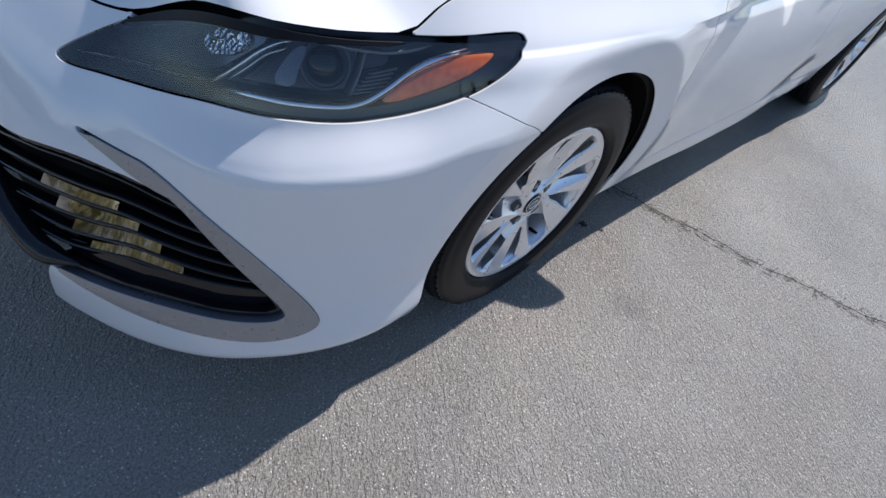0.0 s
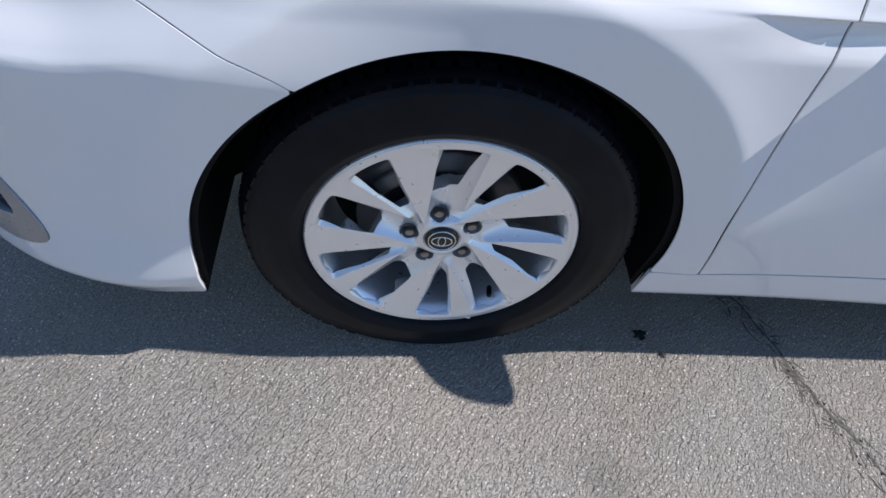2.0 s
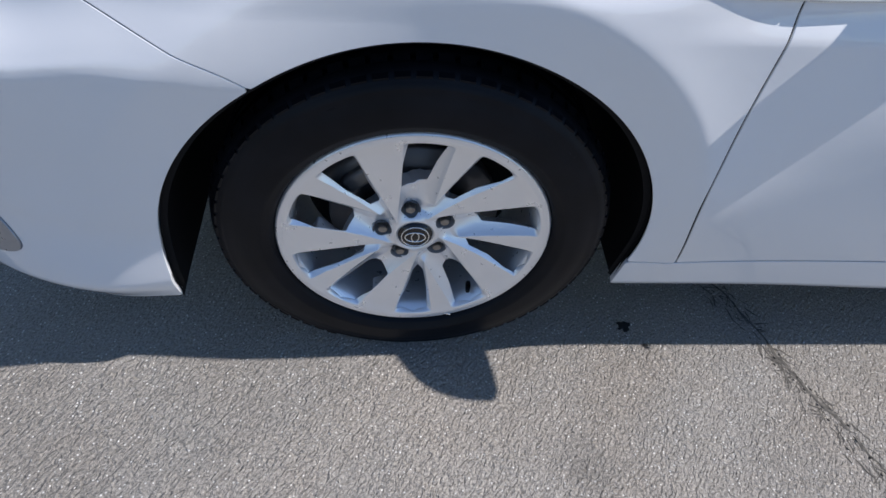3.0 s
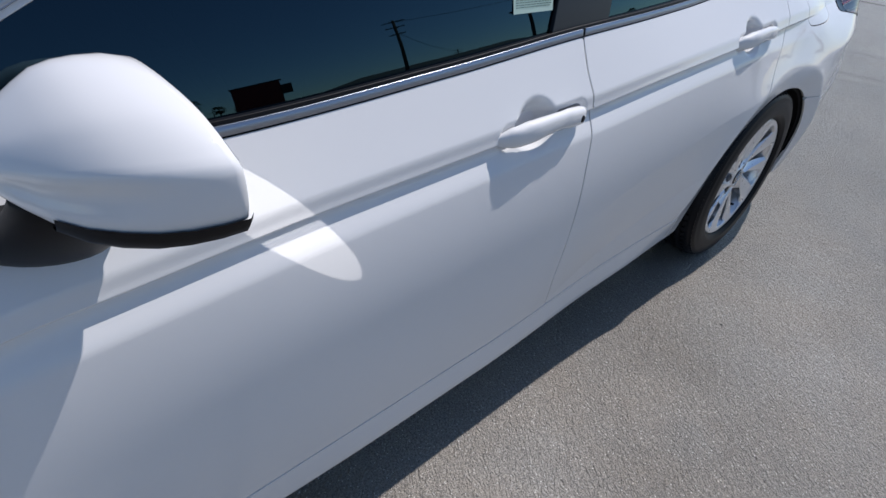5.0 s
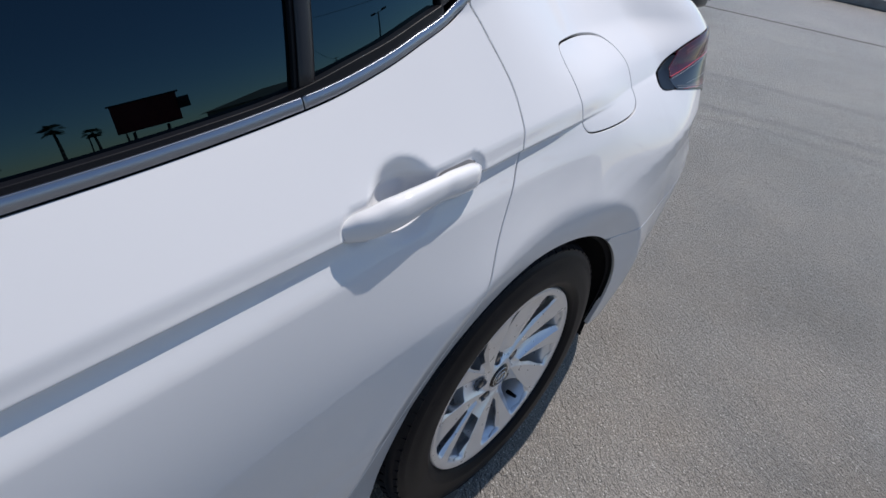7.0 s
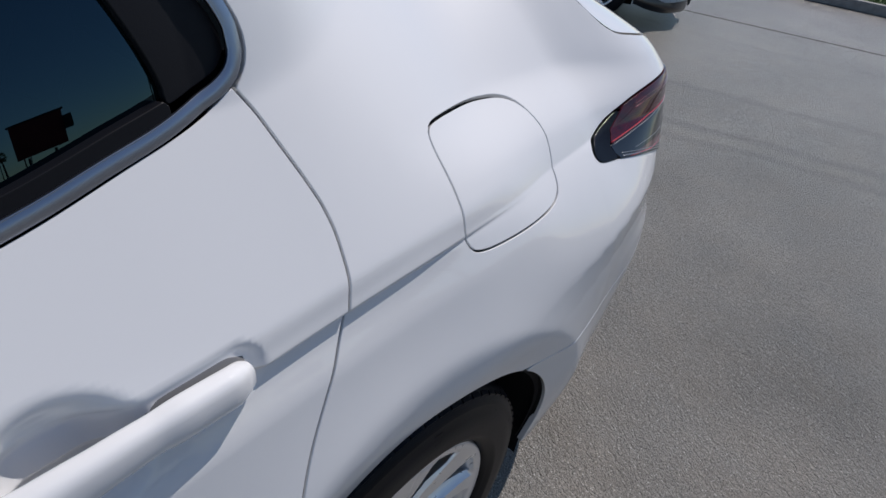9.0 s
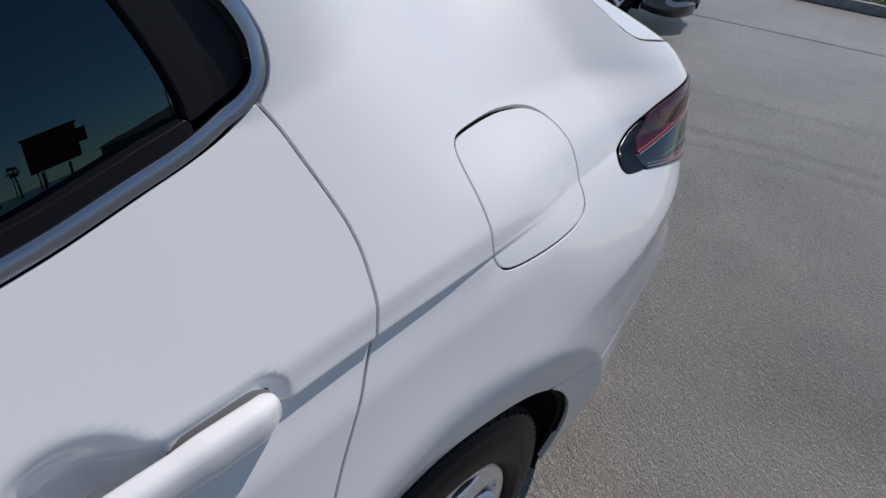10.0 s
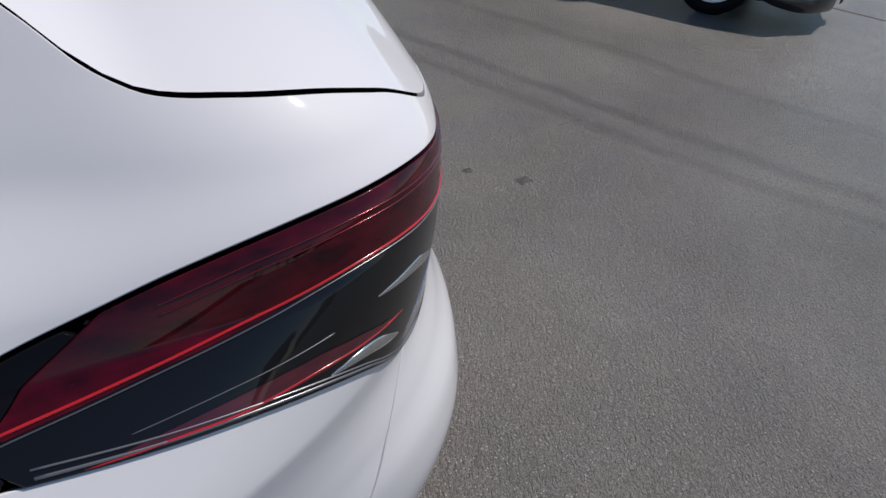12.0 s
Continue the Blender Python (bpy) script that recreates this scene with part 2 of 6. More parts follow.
    bump = node(m, "ShaderNodeBump", Strength=1.0, Distance=0.0155)
    link(m, add, 0, bump, "Height")
    link(m, bump, "Normal", b, "Normal")
    return m


CONCRETE = concrete()
TAR = material("crumbled joint filler", (0.1, 0.09, 0.08), 0.9)
vary(TAR, 110.0, (0.025, 0.022, 0.018), (0.13, 0.12, 0.105))
OIL = material("oil spot", (0.012, 0.012, 0.012), 0.35)
STAIN = material("old oil stain", (0.085, 0.083, 0.08), 0.7)
vary(STAIN, 60.0, (0.030, 0.029, 0.028), (0.07, 0.068, 0.065))
KERB = material("kerb concrete", (0.30, 0.29, 0.27), 0.85)
vary(KERB, 8.0, (0.22, 0.21, 0.20), (0.34, 0.33, 0.31))
GRASS = material("grass", (0.07, 0.12, 0.03), 0.9)
vary(GRASS, 20.0, (0.045, 0.085, 0.02), (0.11, 0.16, 0.05))
POLE = material("dark painted steel", (0.03, 0.03, 0.033), 0.5, 0.3)
WOOD = material("weathered pole wood", (0.09, 0.07, 0.055), 0.9)
vary(WOOD, 6.0, (0.06, 0.05, 0.04), (0.13, 0.10, 0.08), stretch=(6, 6, 0.5))
PALM = material("palm fronds", (0.045, 0.075, 0.025), 0.6)
vary(PALM, 3.0, (0.03, 0.05, 0.018), (0.07, 0.10, 0.04))
BARK = material("palm trunk", (0.12, 0.095, 0.07), 0.95)
vary(BARK, 5.0, (0.07, 0.055, 0.04), (0.16, 0.13, 0.10), stretch=(1, 1, 6))
REDWALL = material("red sign face", (0.22, 0.018, 0.016), 0.55)
vary(REDWALL, 2.0, (0.17, 0.014, 0.013), (0.26, 0.024, 0.02))
ROOFING = material("brown roofing", (0.09, 0.075, 0.06), 0.9)
vary(ROOFING, 12.0, (0.06, 0.05, 0.042), (0.12, 0.10, 0.08))
STUCCO = material("tan stucco", (0.30, 0.25, 0.19), 0.95)
vary(STUCCO, 4.0, (0.25, 0.21, 0.16), (0.34, 0.285, 0.22))
SHRUB = material("dry shrub leaves", (0.16, 0.15, 0.06), 0.8)
vary(SHRUB, 6.0, (0.10, 0.11, 0.035), (0.30, 0.25, 0.12))


# ---- body shape: plan outline and section of the sedan ----
WB, HALF = 2.825, 0.92          # wheelbase, half width
RW = 0.327                      # wheel centre height


def curve(xs, ys):
    """A smooth monotone curve through a few stations."""
    xs, ys = np.array(xs, float), np.array(ys, float)
    h, d = np.diff(xs), np.diff(ys) / np.diff(xs)
    m = np.zeros(len(xs))
    for i in range(1, len(xs) - 1):
        if d[i - 1] * d[i] > 0:
            w1, w2 = 2 * h[i] + h[i - 1], h[i] + 2 * h[i - 1]
            m[i] = (w1 + w2) / (w1 / d[i - 1] + w2 / d[i])
    m[0], m[-1] = d[0], d[-1]

    def at(x):
        x = np.asarray(x, float)
        i = np.clip(np.searchsorted(xs, x) - 1, 0, len(xs) - 2)
        t = (x - xs[i]) / h[i]
        inner = ((2 * t**3 - 3 * t**2 + 1) * ys[i] + (t**3 - 2 * t**2 + t) * h[i] * m[i]
                 + (3 * t**2 - 2 * t**3) * ys[i + 1] + (t**3 - t**2) * h[i] * m[i + 1])
        return np.where(x < xs[0], ys[0] + m[0] * (x - xs[0]), np.where(x > xs[-1], ys[-1] + m[-1] * (x - xs[-1]), inner))
    return at


def step(a, b, x):
    t = np.clip((np.asarray(x, float) - a) / (b - a), 0, 1)
    return t * t * (3 - 2 * t)


def plan_table():
    """The left half of the outline, from the nose round the side to the tail: arc length s equals x along the side."""
    pf, af, xf = 2.7, 0.64, -0.33
    v = np.linspace(0, 1, 1500) ** 1.0
    th = v * math.pi / 2
    fx, fy = xf - af * np.sin(th) ** (2 / pf), HALF - HALF * np.cos(th) ** (2 / pf)
    pr, ar, xr = 3.3, 0.90, 3.0
    rx, ry = xr + ar * np.sin(th) ** (2 / pr), HALF - HALF * np.cos(th) ** (2 / pr)
    fs = xf - np.r_[0, np.cumsum(np.hypot(np.diff(fx), np.diff(fy)))]
    rs = xr + np.r_[0, np.cumsum(np.hypot(np.diff(rx), np.diff(ry)))]
    return np.r_[fs[::-1], rs], np.r_[fx[::-1], rx], np.r_[fy[::-1], ry]


PS, PX, PY = plan_table()
S0, S1 = PS[0], PS[-1]


def plan(s):
    s = np.asarray(s, float)
    x, y = np.interp(s, PS, PX), np.interp(s, PS, PY)
    e = 0.012
    s = np.clip(s, S0 + 2 * e, S1 - 2 * e)
    dx = np.interp(s + e, PS, PX) - np.interp(s - e, PS, PX)
    dy = np.interp(s + e, PS, PY) - np.interp(s - e, PS, PY)
    n = np.hypot(dx, dy)
    return x, y, -dy / n, dx / n


crease = curve((-0.6, 0.267, 0.44, 0.73, 1.02, 1.43, 1.7, 2.0, 2.4, 2.76, 3.1, 3.6), (0.78, 0.786, 0.785, 0.787, 0.797, 0.809, 0.819, 0.836, 0.856, 0.875, 0.888, 0.90))
groove = curve((0.18, 0.27, 0.45, 1.0, 2.0, 2.7, 2.95, 3.12, 3.2), (0, 0.001, 0.011, 0.012, 0.011, 0.008, 0.005, 0.0008, 0))
recess = curve((-0.6, -0.2, 0.1, 0.4, 0.7, 1.1, 1.8, 2.3, 2.6, 3.0, 3.4, 3.9), (0.0, -0.003, 0.006, 0.024, 0.026, 0.024, 0.024, 0.026, 0.030, 0.024, 0.002, 0.0))
brow = curve((-0.6, -0.35, 0.0, 0.267, 0.44, 0.72, 1.1, 1.7, 2.3, 2.6, 2.76, 2.97, 3.18, 3.33, 3.6), (0.06, 0.046, 0.030, 0.018, 0.024, 0.054, 0.062, 0.062, 0.062, 0.065, 0.070, 0.074, 0.076, 0.076, 0.064))
lean = curve((-1.3, -0.8, -0.5, -0.2, 0.4, 1.0, 1.7, 2.4, 2.75, 3.0, 3.2, 3.5, 3.8, 4.7), (0.9, 0.75, 0.7, 0.66, 0.64, 0.54, 0.56, 0.76, 0.74, 0.90, 1.06, 0.98, 0.55, 0.3))
curl = curve((0.0, 2.8, 3.2, 3.5, 4.7), (0.0, 0.0, 2.2, 1.5, 0.5))
swage = curve((1.2, 1.7, 1.9, 2.2, 2.5, 2.7, 3.2), (0.33, 0.51, 0.568, 0.617, 0.665, 0.70, 0.80))
belt = curve((0.3, 0.5, 0.62, 0.7, 0.93, 1.33, 1.711, 2.0, 2.2, 2.42, 2.54, 2.62, 2.7, 2.75), (0.971, 0.945, 0.929, 0.921, 0.918, 0.931, 0.951, 0.960, 0.968, 0.987, 1.009, 1.03, 1.053, 1.08))
nose = curve((0.14, 0.2, 0.31, 0.45, 0.575, 0.588, 0.602, 0.65, 0.69, 0.8), (0.02, -0.012, -0.014, -0.008, -0.009, -0.006, 0.004, 0.044, 0.060, 0.115))
prow = curve((0.14, 0.2, 0.27, 0.36, 0.48, 0.56, 0.62, 0.70, 0.8), (0.0, -0.042, -0.045, -0.02, 0.015, 0.055, 0.1, 0.165, 0.27))
tail = curve((0.2, 0.26, 0.36, 0.5, 0.58, 0.64, 0.70, 0.77, 0.86, 0.94, 0.98, 1.04), (0.09, 0.01, -0.025, -0.055, -0.068, -0.058, -0.030, -0.008, -0.013, -0.007, 0.025, 0.12))
ARCHES = ((0.0, 0.306, 0.400), (2.866, 0.281, 0.385))   # x, z, radius of the openings
HANDLES = ((1.412, 1.668), (2.392, 2.650))
CUPS = ((1.525, 0.820), (2.505, 0.870))                # hollows behind the door handles


pivot = curve((-0.6, -0.35, -0.15, 0.3, 0.6, 2.3, 2.8, 3.0, 3.12, 3.25, 3.34, 3.47, 3.7), (0.65, 0.65, 0.63, 0.57, 0.55, 0.58, 0.60, 0.70, 0.728, 0.750, 0.767, 0.785, 0.79))
bend = curve((0.3, 0.7, 2.2, 2.7, 3.0, 3.3), (1.35, 2.1, 2.1, 2.0, 1.9, 1.3))
sharp = curve((0.1, 0.24, 0.34, 2.85, 3.05, 3.2, 3.4), (0.014, 0.009, 0.0025, 0.0025, 0.014, 0.036, 0.045))
kink = curve((-1.3, -0.8, -0.62, -0.5, -0.38, -0.3), (0.0, 0.022, 0.040, 0.050, 0.074, 0.082))


def offset(s, z):
    """How far the skin lies inside the plan outline."""
    s, z = np.asarray(s, float), np.asarray(z, float)
    zc = crease(s)
    down = zc - z
    mid, zp = recess(s), pivot(s)
    zl = np.minimum(z, zc)
    low = mid + 0.018 * np.clip((0.52 - zl) / 0.3, 0, 1.3) ** 2 + (brow(s) - mid) * np.clip((zl - zp) / (zc - zp), 0, 1) ** bend(np.clip(s, 0.3, 3.3))
    low = low + (0.09 * np.clip(zp - zl, 0, 0.06) + 0.01 * np.clip(zp - 0.06 - zl, 0, 0.3)) * step(2.95, 3.35, s)
    low = low + groove(s) * step(0, 0.007, down) * (1 - step(0.012, 0.060, down))
    # tuck under the diagonal swage of the rear door, and under the sill
    low = low + 0.16 * step(1.45, 2.0, s) * (1 - step(2.75, 3.0, s)) * np.clip(swage(s) - z, 0, 0.2) * 0.55
    low = low + 2.4 * np.clip(0.20 - z, 0, 1) ** 1.5 * step(-0.35, 0.4, s) * (1 - step(2.5, 3.3, s))
    # the sill stands proud of the doors
    low = low - 0.11 * np.clip(0.276 - z, 0, 0.06) * step(0.7, 1.2, s) * (1 - step(2.1, 2.4, s))
    # flares round both wheels: a ridge that falls away on both sides
    for xc, zc0, r0 in ARCHES:
        ridge = np.hypot(s - xc, z - zc0) - r0 - 0.082
        out = np.sqrt(np.maximum(ridge, 0) ** 2 + 0.009 ** 2) - 0.009
        swell = np.where(ridge > 0, np.exp(-out / 0.12), 1 - 0.60 * (np.sqrt(ridge * ridge + 0.009 ** 2) - 0.009) / 0.082)
        low = low - step(0.15, 0.5, z) * (1 - step(*((0.76, 0.86) if xc < 1 else (0.66, 0.87)), z)) * (0.024 if xc < 1 else 0.028) * np.clip(swell, 0, 1)
    # shoulder above the crease, then the steeper greenhouse
    w = sharp(np.clip(s, 0.1, 3.4))
    up = w * np.logaddexp(0, -down / w)
    edge = np.maximum(belt(np.clip(s, 0.4, 2.7)) - zc, 0.05)
    lu = np.minimum(up, edge)
    h = up - lu
    back = step(2.66, 2.76 + 0.34 * (1 - np.exp(-h / 0.08)), s)
    front = 1 - step(0.2, 0.45, s)
    rise = (0.222 * h + 0.44 * h * h) * (1 - np.maximum(back, front)) + lean(s) * h * np.maximum(back, front)
    side = low + lean(s) * lu + rise + curl(s) * up ** 2 - 0.008 * step(0, 0.03, -down) * step(0.3, 0.5, s) * (1 - step(2.95, 3.12, s))
    # the rear quarter: a rounded shoulder with a hollow between it and the lid
    over = z - 0.985
    side = side + (0.028 * step(0.925, 0.99, z) - 0.38 * 0.012 * np.logaddexp(0, over / 0.012)) * step(2.88, 3.12, s)
    for xh, zh in CUPS:
        d = np.hypot((s - xh) / 0.068, (z - zh) / 0.055)
        side = side + 0.027 * (1 - step(0.30, 1.0, d))
    for x0, x1 in HANDLES:
        d = np.hypot(s - np.clip(s, x0 + 0.030, x1 - 0.010), z - crease(s) - 0.005)
        side = side + 0.006 * (1 - step(0.015, 0.029, d))
    # blend to the bumpers' own sections
    kf = 1 - step(-0.58, -0.24, s)
    kr = step(3.36, 3.84, s)
    kc = 1 - step(-1.1, -0.7, s)
    side = side * (1 - kf) + (nose(z - kink(s)) * (1 - kc) + prow(z) * kc) * kf
    side = side - 0.024 * (1 - step(0.20, 0.38, z)) * step(-1.05, -0.75, s) * (1 - step(-0.37, -0.2, s))
    return side * (1 - kr) + tail(z) * kr


def skin(s, z, depth=0.0):
    """The point of the skin at s and height z, sunk by depth."""
    x, y, nx, ny = plan(s)
    o = offset(s, z) + depth
    return np.stack((x + nx * o, y + ny * o, np.broadcast_to(z, np.shape(x + o))), -1)
# ---- end of body shape ----


# ---- mesh tools ----
def mesh_from(name, verts, faces, normals=None, smooth=True):
    me = bpy.data.meshes.new(name)
    me.from_pydata([tuple(map(float, v)) for v in verts], [], [tuple(map(int, f)) for f in faces])
    me.polygons.foreach_set("use_smooth", [smooth] * len(me.polygons))
    if normals is not None:
        me.normals_split_custom_set_from_vertices([tuple(map(float, n)) for n in normals])
    me.update()
    return me


def child(ob, parent):
    if parent is not None:
        ob.parent = parent
        ob.matrix_parent_inverse = HOME.get(parent.name, Matrix()).inverted()
    HOME[ob.name] = (HOME.get(parent.name, Matrix()) if parent is not None else Matrix()) @ ob.matrix_parent_inverse @ ob.matrix_basis
    return ob


HOME = {}


def part_mesh(name, me, mat, parent, label=""):
    ob = new(name, me)
    if mat is not None and not me.materials:
        me.materials.append(mat)
    child(ob, parent)
    return tagged(ob, label)


def part(name, bm, mat, parent, label="", smooth=True):
    """Links a bmesh as one mesh object under a thing or a part."""
    me = bpy.data.meshes.new(name)
    bm.to_mesh(me)
    bm.free()
    me.polygons.foreach_set("use_smooth", [smooth] * len(me.polygons))
    return part_mesh(name, me, mat, parent, label)


MIRRORED = Matrix.Translation((0, 2 * HALF, 0)) @ Matrix.Diagonal((1, -1, 1, 1))


def twin(ob, parent):
    """The same part on the other side of the vehicle, on the same mesh."""
    other = new(ob.name.split(".")[0], ob.data)
    other.matrix_basis = MIRRORED @ ob.matrix_basis
    child(other, parent)
    if "label" in ob:
        other["label"] = ob["label"]
    return other


def thing(name, at, label, category, group="", kind=""):
    ob = new(name)
    ob.location = at
    HOME[name if ob.name == name else ob.name] = Matrix.Translation(at)
    return tagged(ob, label, category, group, kind)


def box(bm, size, m=Matrix(), bevel=0.0):
    made = bmesh.ops.create_cube(bm, size=1.0, matrix=m @ Matrix.Diagonal((*size, 1)))
    if bevel:
        edges = list({e for v in made["verts"] for e in v.link_edges})
        bmesh.ops.bevel(bm, geom=edges, offset=bevel, segments=2, affect="EDGES", profile=0.6)
    return bm


def rod(bm, a, b, r0, r1=None, n=10):
    a, b = Vector(a), Vector(b)
    d = b - a
    m = Matrix.Translation((a + b) / 2) @ d.to_track_quat("Z", "Y").to_matrix().to_4x4()
    bmesh.ops.create_cone(bm, cap_ends=True, segments=n, radius1=r0, radius2=r0 if r1 is None else r1, depth=d.length, matrix=m)
    return bm


def lathe(profile, centre, n=64, name="lathe", start=0.0, turn=2 * math.pi):
    """Turns (radius, y) pairs about the axle line through centre."""
    k = len(profile)
    closed = abs(turn - 2 * math.pi) < 1e-6
    rows = n if closed else n + 1
    verts = [(centre[0] + r * math.cos(start + turn * i / n), centre[1] + y, centre[2] + r * math.sin(start + turn * i / n))
             for i in range(rows) for r, y in profile]
    faces = [(i * k + j, i * k + j + 1, (i + 1) % rows * k + j + 1, (i + 1) % rows * k + j) for i in range(n) for j in range(k - 1)]
    return mesh_from(name, verts, faces)


def sweep(points, normals, profile, name="sweep", closed=False, scale=None):
    """Carries a closed profile (across, out) along points; out follows the normals."""
    p, q = np.array(points, float), np.array(normals, float)
    t = np.gradient(p, axis=0)
    if closed:
        t = np.roll(p, -1, 0) - np.roll(p, 1, 0)
    t /= np.linalg.norm(t, axis=1)[:, None]
    a = np.cross(q, t)
    a /= np.linalg.norm(a, axis=1)[:, None] + 1e-12
    q = np.cross(t, a)
    n, k = len(p), len(profile)
    sc = np.ones(n) if scale is None else scale
    verts = [p[i] + sc[i] * (a[i] * u + q[i] * v) for i in range(n) for u, v in profile]
    faces = [(i * k + j, i * k + (j + 1) % k, (i + 1) % n * k + (j + 1) % k, (i + 1) % n * k + j)
             for i in range(n if closed else n - 1) for j in range(k)]
    if not closed:
        faces += [tuple(range(k))[::-1], tuple((n - 1) * k + j for j in range(k))]
    return mesh_from(name, verts, faces)


def rounded(points, times=2, closed=True):
    """Cuts the corners of an outline."""
    p = np.array(points, float)
    for _ in range(times):
        nxt = np.roll(p, -1, 0)
        new_p = np.stack((0.75 * p + 0.25 * nxt, 0.25 * p + 0.75 * nxt), 1).reshape(-1, 2)
        p = new_p if closed else np.r_[p[:1], new_p[1:-3], p[-1:]]
    return p


def inside(poly):
    """A field that is the distance inside a closed outline (minus outside)."""
    poly = np.array(poly, float)
    lo, hi = poly.min(0) - 0.03, poly.max(0) + 0.03

    def at(s, z):
        out = np.full(np.shape(s), -0.03)
        near = (s > lo[0]) & (s < hi[0]) & (z > lo[1]) & (z < hi[1])
        p = np.stack((s[near], z[near]), -1)
        best, ins = np.full(len(p), 9.0), np.zeros(len(p), bool)
        for a, b in zip(poly, np.roll(poly, -1, 0)):
            ab = b - a
            t = np.clip(((p - a) @ ab) / max(ab @ ab, 1e-12), 0, 1)
            best = np.minimum(best, np.hypot(*(p - a - t[:, None] * ab).T))
            cross = (a[1] > p[:, 1]) != (b[1] > p[:, 1])
            with np.errstate(all="ignore"):
                ins ^= cross & (p[:, 0] < (b[0] - a[0]) * (p[:, 1] - a[1]) / (b[1] - a[1]) + a[0])
        out[near] = np.where(ins, best, -best)
        return out
    return at


def behind(line):
    """Field: further to the tail than the curve s = line(z)."""
    def at(s, z):
        e = 0.004
        k = (line(z + e) - line(z - e)) / (2 * e)
        return (s - line(z)) / np.sqrt(1 + k * k)
    return at


def above(line):
    def at(s, z):
        e = 0.004
        k = (line(s + e) - line(s - e)) / (2 * e)
        return (z - line(s)) / np.sqrt(1 + k * k)
    return at


def off_arch(k, grow=0.0):
    """Field: outside a wheel opening; below its centre the edge runs straight down."""
    xc, zc, r = ARCHES[k]
    return lambda s, z: np.where(z > zc - 0.03, np.hypot(s - xc, z - zc), np.abs(s - xc) + 0.0) - r - grow


def rows_for(z0, z1, dz):
    v = np.arange(z0, z1 + dz, dz)
    fine = np.arange(0.808, 0.842, 0.0022)
    return np.unique(np.round(np.r_[v[(v < 0.806) | (v > 0.844)], fine[(fine > z0) & (fine < z1)]], 5))


def skin_normal(s, z, depth=0.0):
    e = 0.0015
    s = np.clip(s, S0 + 0.003, S1 - 0.003)
    du = skin(s + e, z, depth) - skin(s - e, z, depth)
    dv = skin(s, z + e, depth) - skin(s, z - e, depth)
    n = np.cross(du, dv)
    return n / np.linalg.norm(n, axis=-1, keepdims=True)


def trimmed(name, s, z, f, point, normal, lip, borders=True):
    """A sheet over a grid of (s, z), kept where f is positive, cut cleanly along that edge, with the edge turned in."""
    ns, nv = s.shape
    idx = np.full(s.shape, -1)
    keep = f > 0
    idx[keep] = np.arange(keep.sum())
    coords = [np.stack((s[keep], z[keep]), -1)]
    count, cut, extra = int(keep.sum()), {}, []
    inn = keep[:-1, :-1].astype(int) + keep[1:, :-1] + keep[1:, 1:] + keep[:-1, 1:]
    full = inn == 4
    faces = np.stack((idx[:-1, :-1][full], idx[1:, :-1][full], idx[1:, 1:][full], idx[:-1, 1:][full]), -1).tolist()
    rim = []
    for i, j in zip(*np.nonzero((inn > 0) & (inn < 4))):
        ring = ((i, j), (i + 1, j), (i + 1, j + 1), (i, j + 1))
        loop, fresh = [], []
        for a, b in zip(ring, ring[1:] + ring[:1]):
            if keep[a]:
                loop.append(idx[a])
            if keep[a] != keep[b]:
                key = (a, b) if a < b else (b, a)
                if key not in cut:
                    t = f[key[0]] / (f[key[0]] - f[key[1]])
                    cut[key] = count + len(extra)
                    extra.append((s[key[0]] + t * (s[key[1]] - s[key[0]]), z[key[0]] + t * (z[key[1]] - z[key[0]])))
                loop.append(cut[key])
                fresh.append((cut[key], keep[a]))
        if len(loop) > 2:
            faces.append(loop)
        if len(fresh) == 2:
            a, b = (fresh[0][0], fresh[1][0]) if fresh[0][1] else (fresh[1][0], fresh[0][0])
            rim.append((a, b))
    if borders:
        for i in range(ns - 1):
            for j, flip in ((0, True), (nv - 1, False)):
                if keep[i, j] and keep[i + 1, j]:
                    rim.append((idx[i + 1, j], idx[i, j]) if not flip else (idx[i, j], idx[i + 1, j]))
        for j in range(nv - 1):
            for i, flip in ((0, False), (ns - 1, True)):
                if keep[i, j] and keep[i, j + 1]:
                    rim.append((idx[i, j + 1], idx[i, j]) if not flip else (idx[i, j], idx[i, j + 1]))
    sz = np.concatenate(coords + ([np.array(extra)] if extra else []))
    p, n = point(sz[:, 0], sz[:, 1]), normal(sz[:, 0], sz[:, 1])
    verts, normals = [p], [n]
    if lip and rim:
        base = len(p)
        ring = sorted({k for e in rim for k in e})
        out = {k: np.zeros(3) for k in ring}
        for a, b in rim:
            d = np.cross(p[b] - p[a], n[a])
            d /= np.linalg.norm(d) + 1e-12
            out[a] += d
            out[b] += d
        o = np.array([out[k] / (np.linalg.norm(out[k]) + 1e-12) for k in ring])
        pr, nr = p[ring], n[ring]
        r = 0.0012
        verts += [pr, pr + o * r * 0.7 - nr * r * 0.5, pr + o * r - nr * r * 2, pr + o * r - nr * lip]
        normals += [nr, nr * 0.6 + o * 0.8, o, o]
        where = {k: i for i, k in enumerate(ring)}
        m = len(ring)
        for a, b in rim:
            for q in range(3):
                faces.append((base + q * m + where[b], base + q * m + where[a], base + (q + 1) * m + where[a], base + (q + 1) * m + where[b]))
    return mesh_from(name, np.concatenate(verts), faces, np.concatenate(normals))


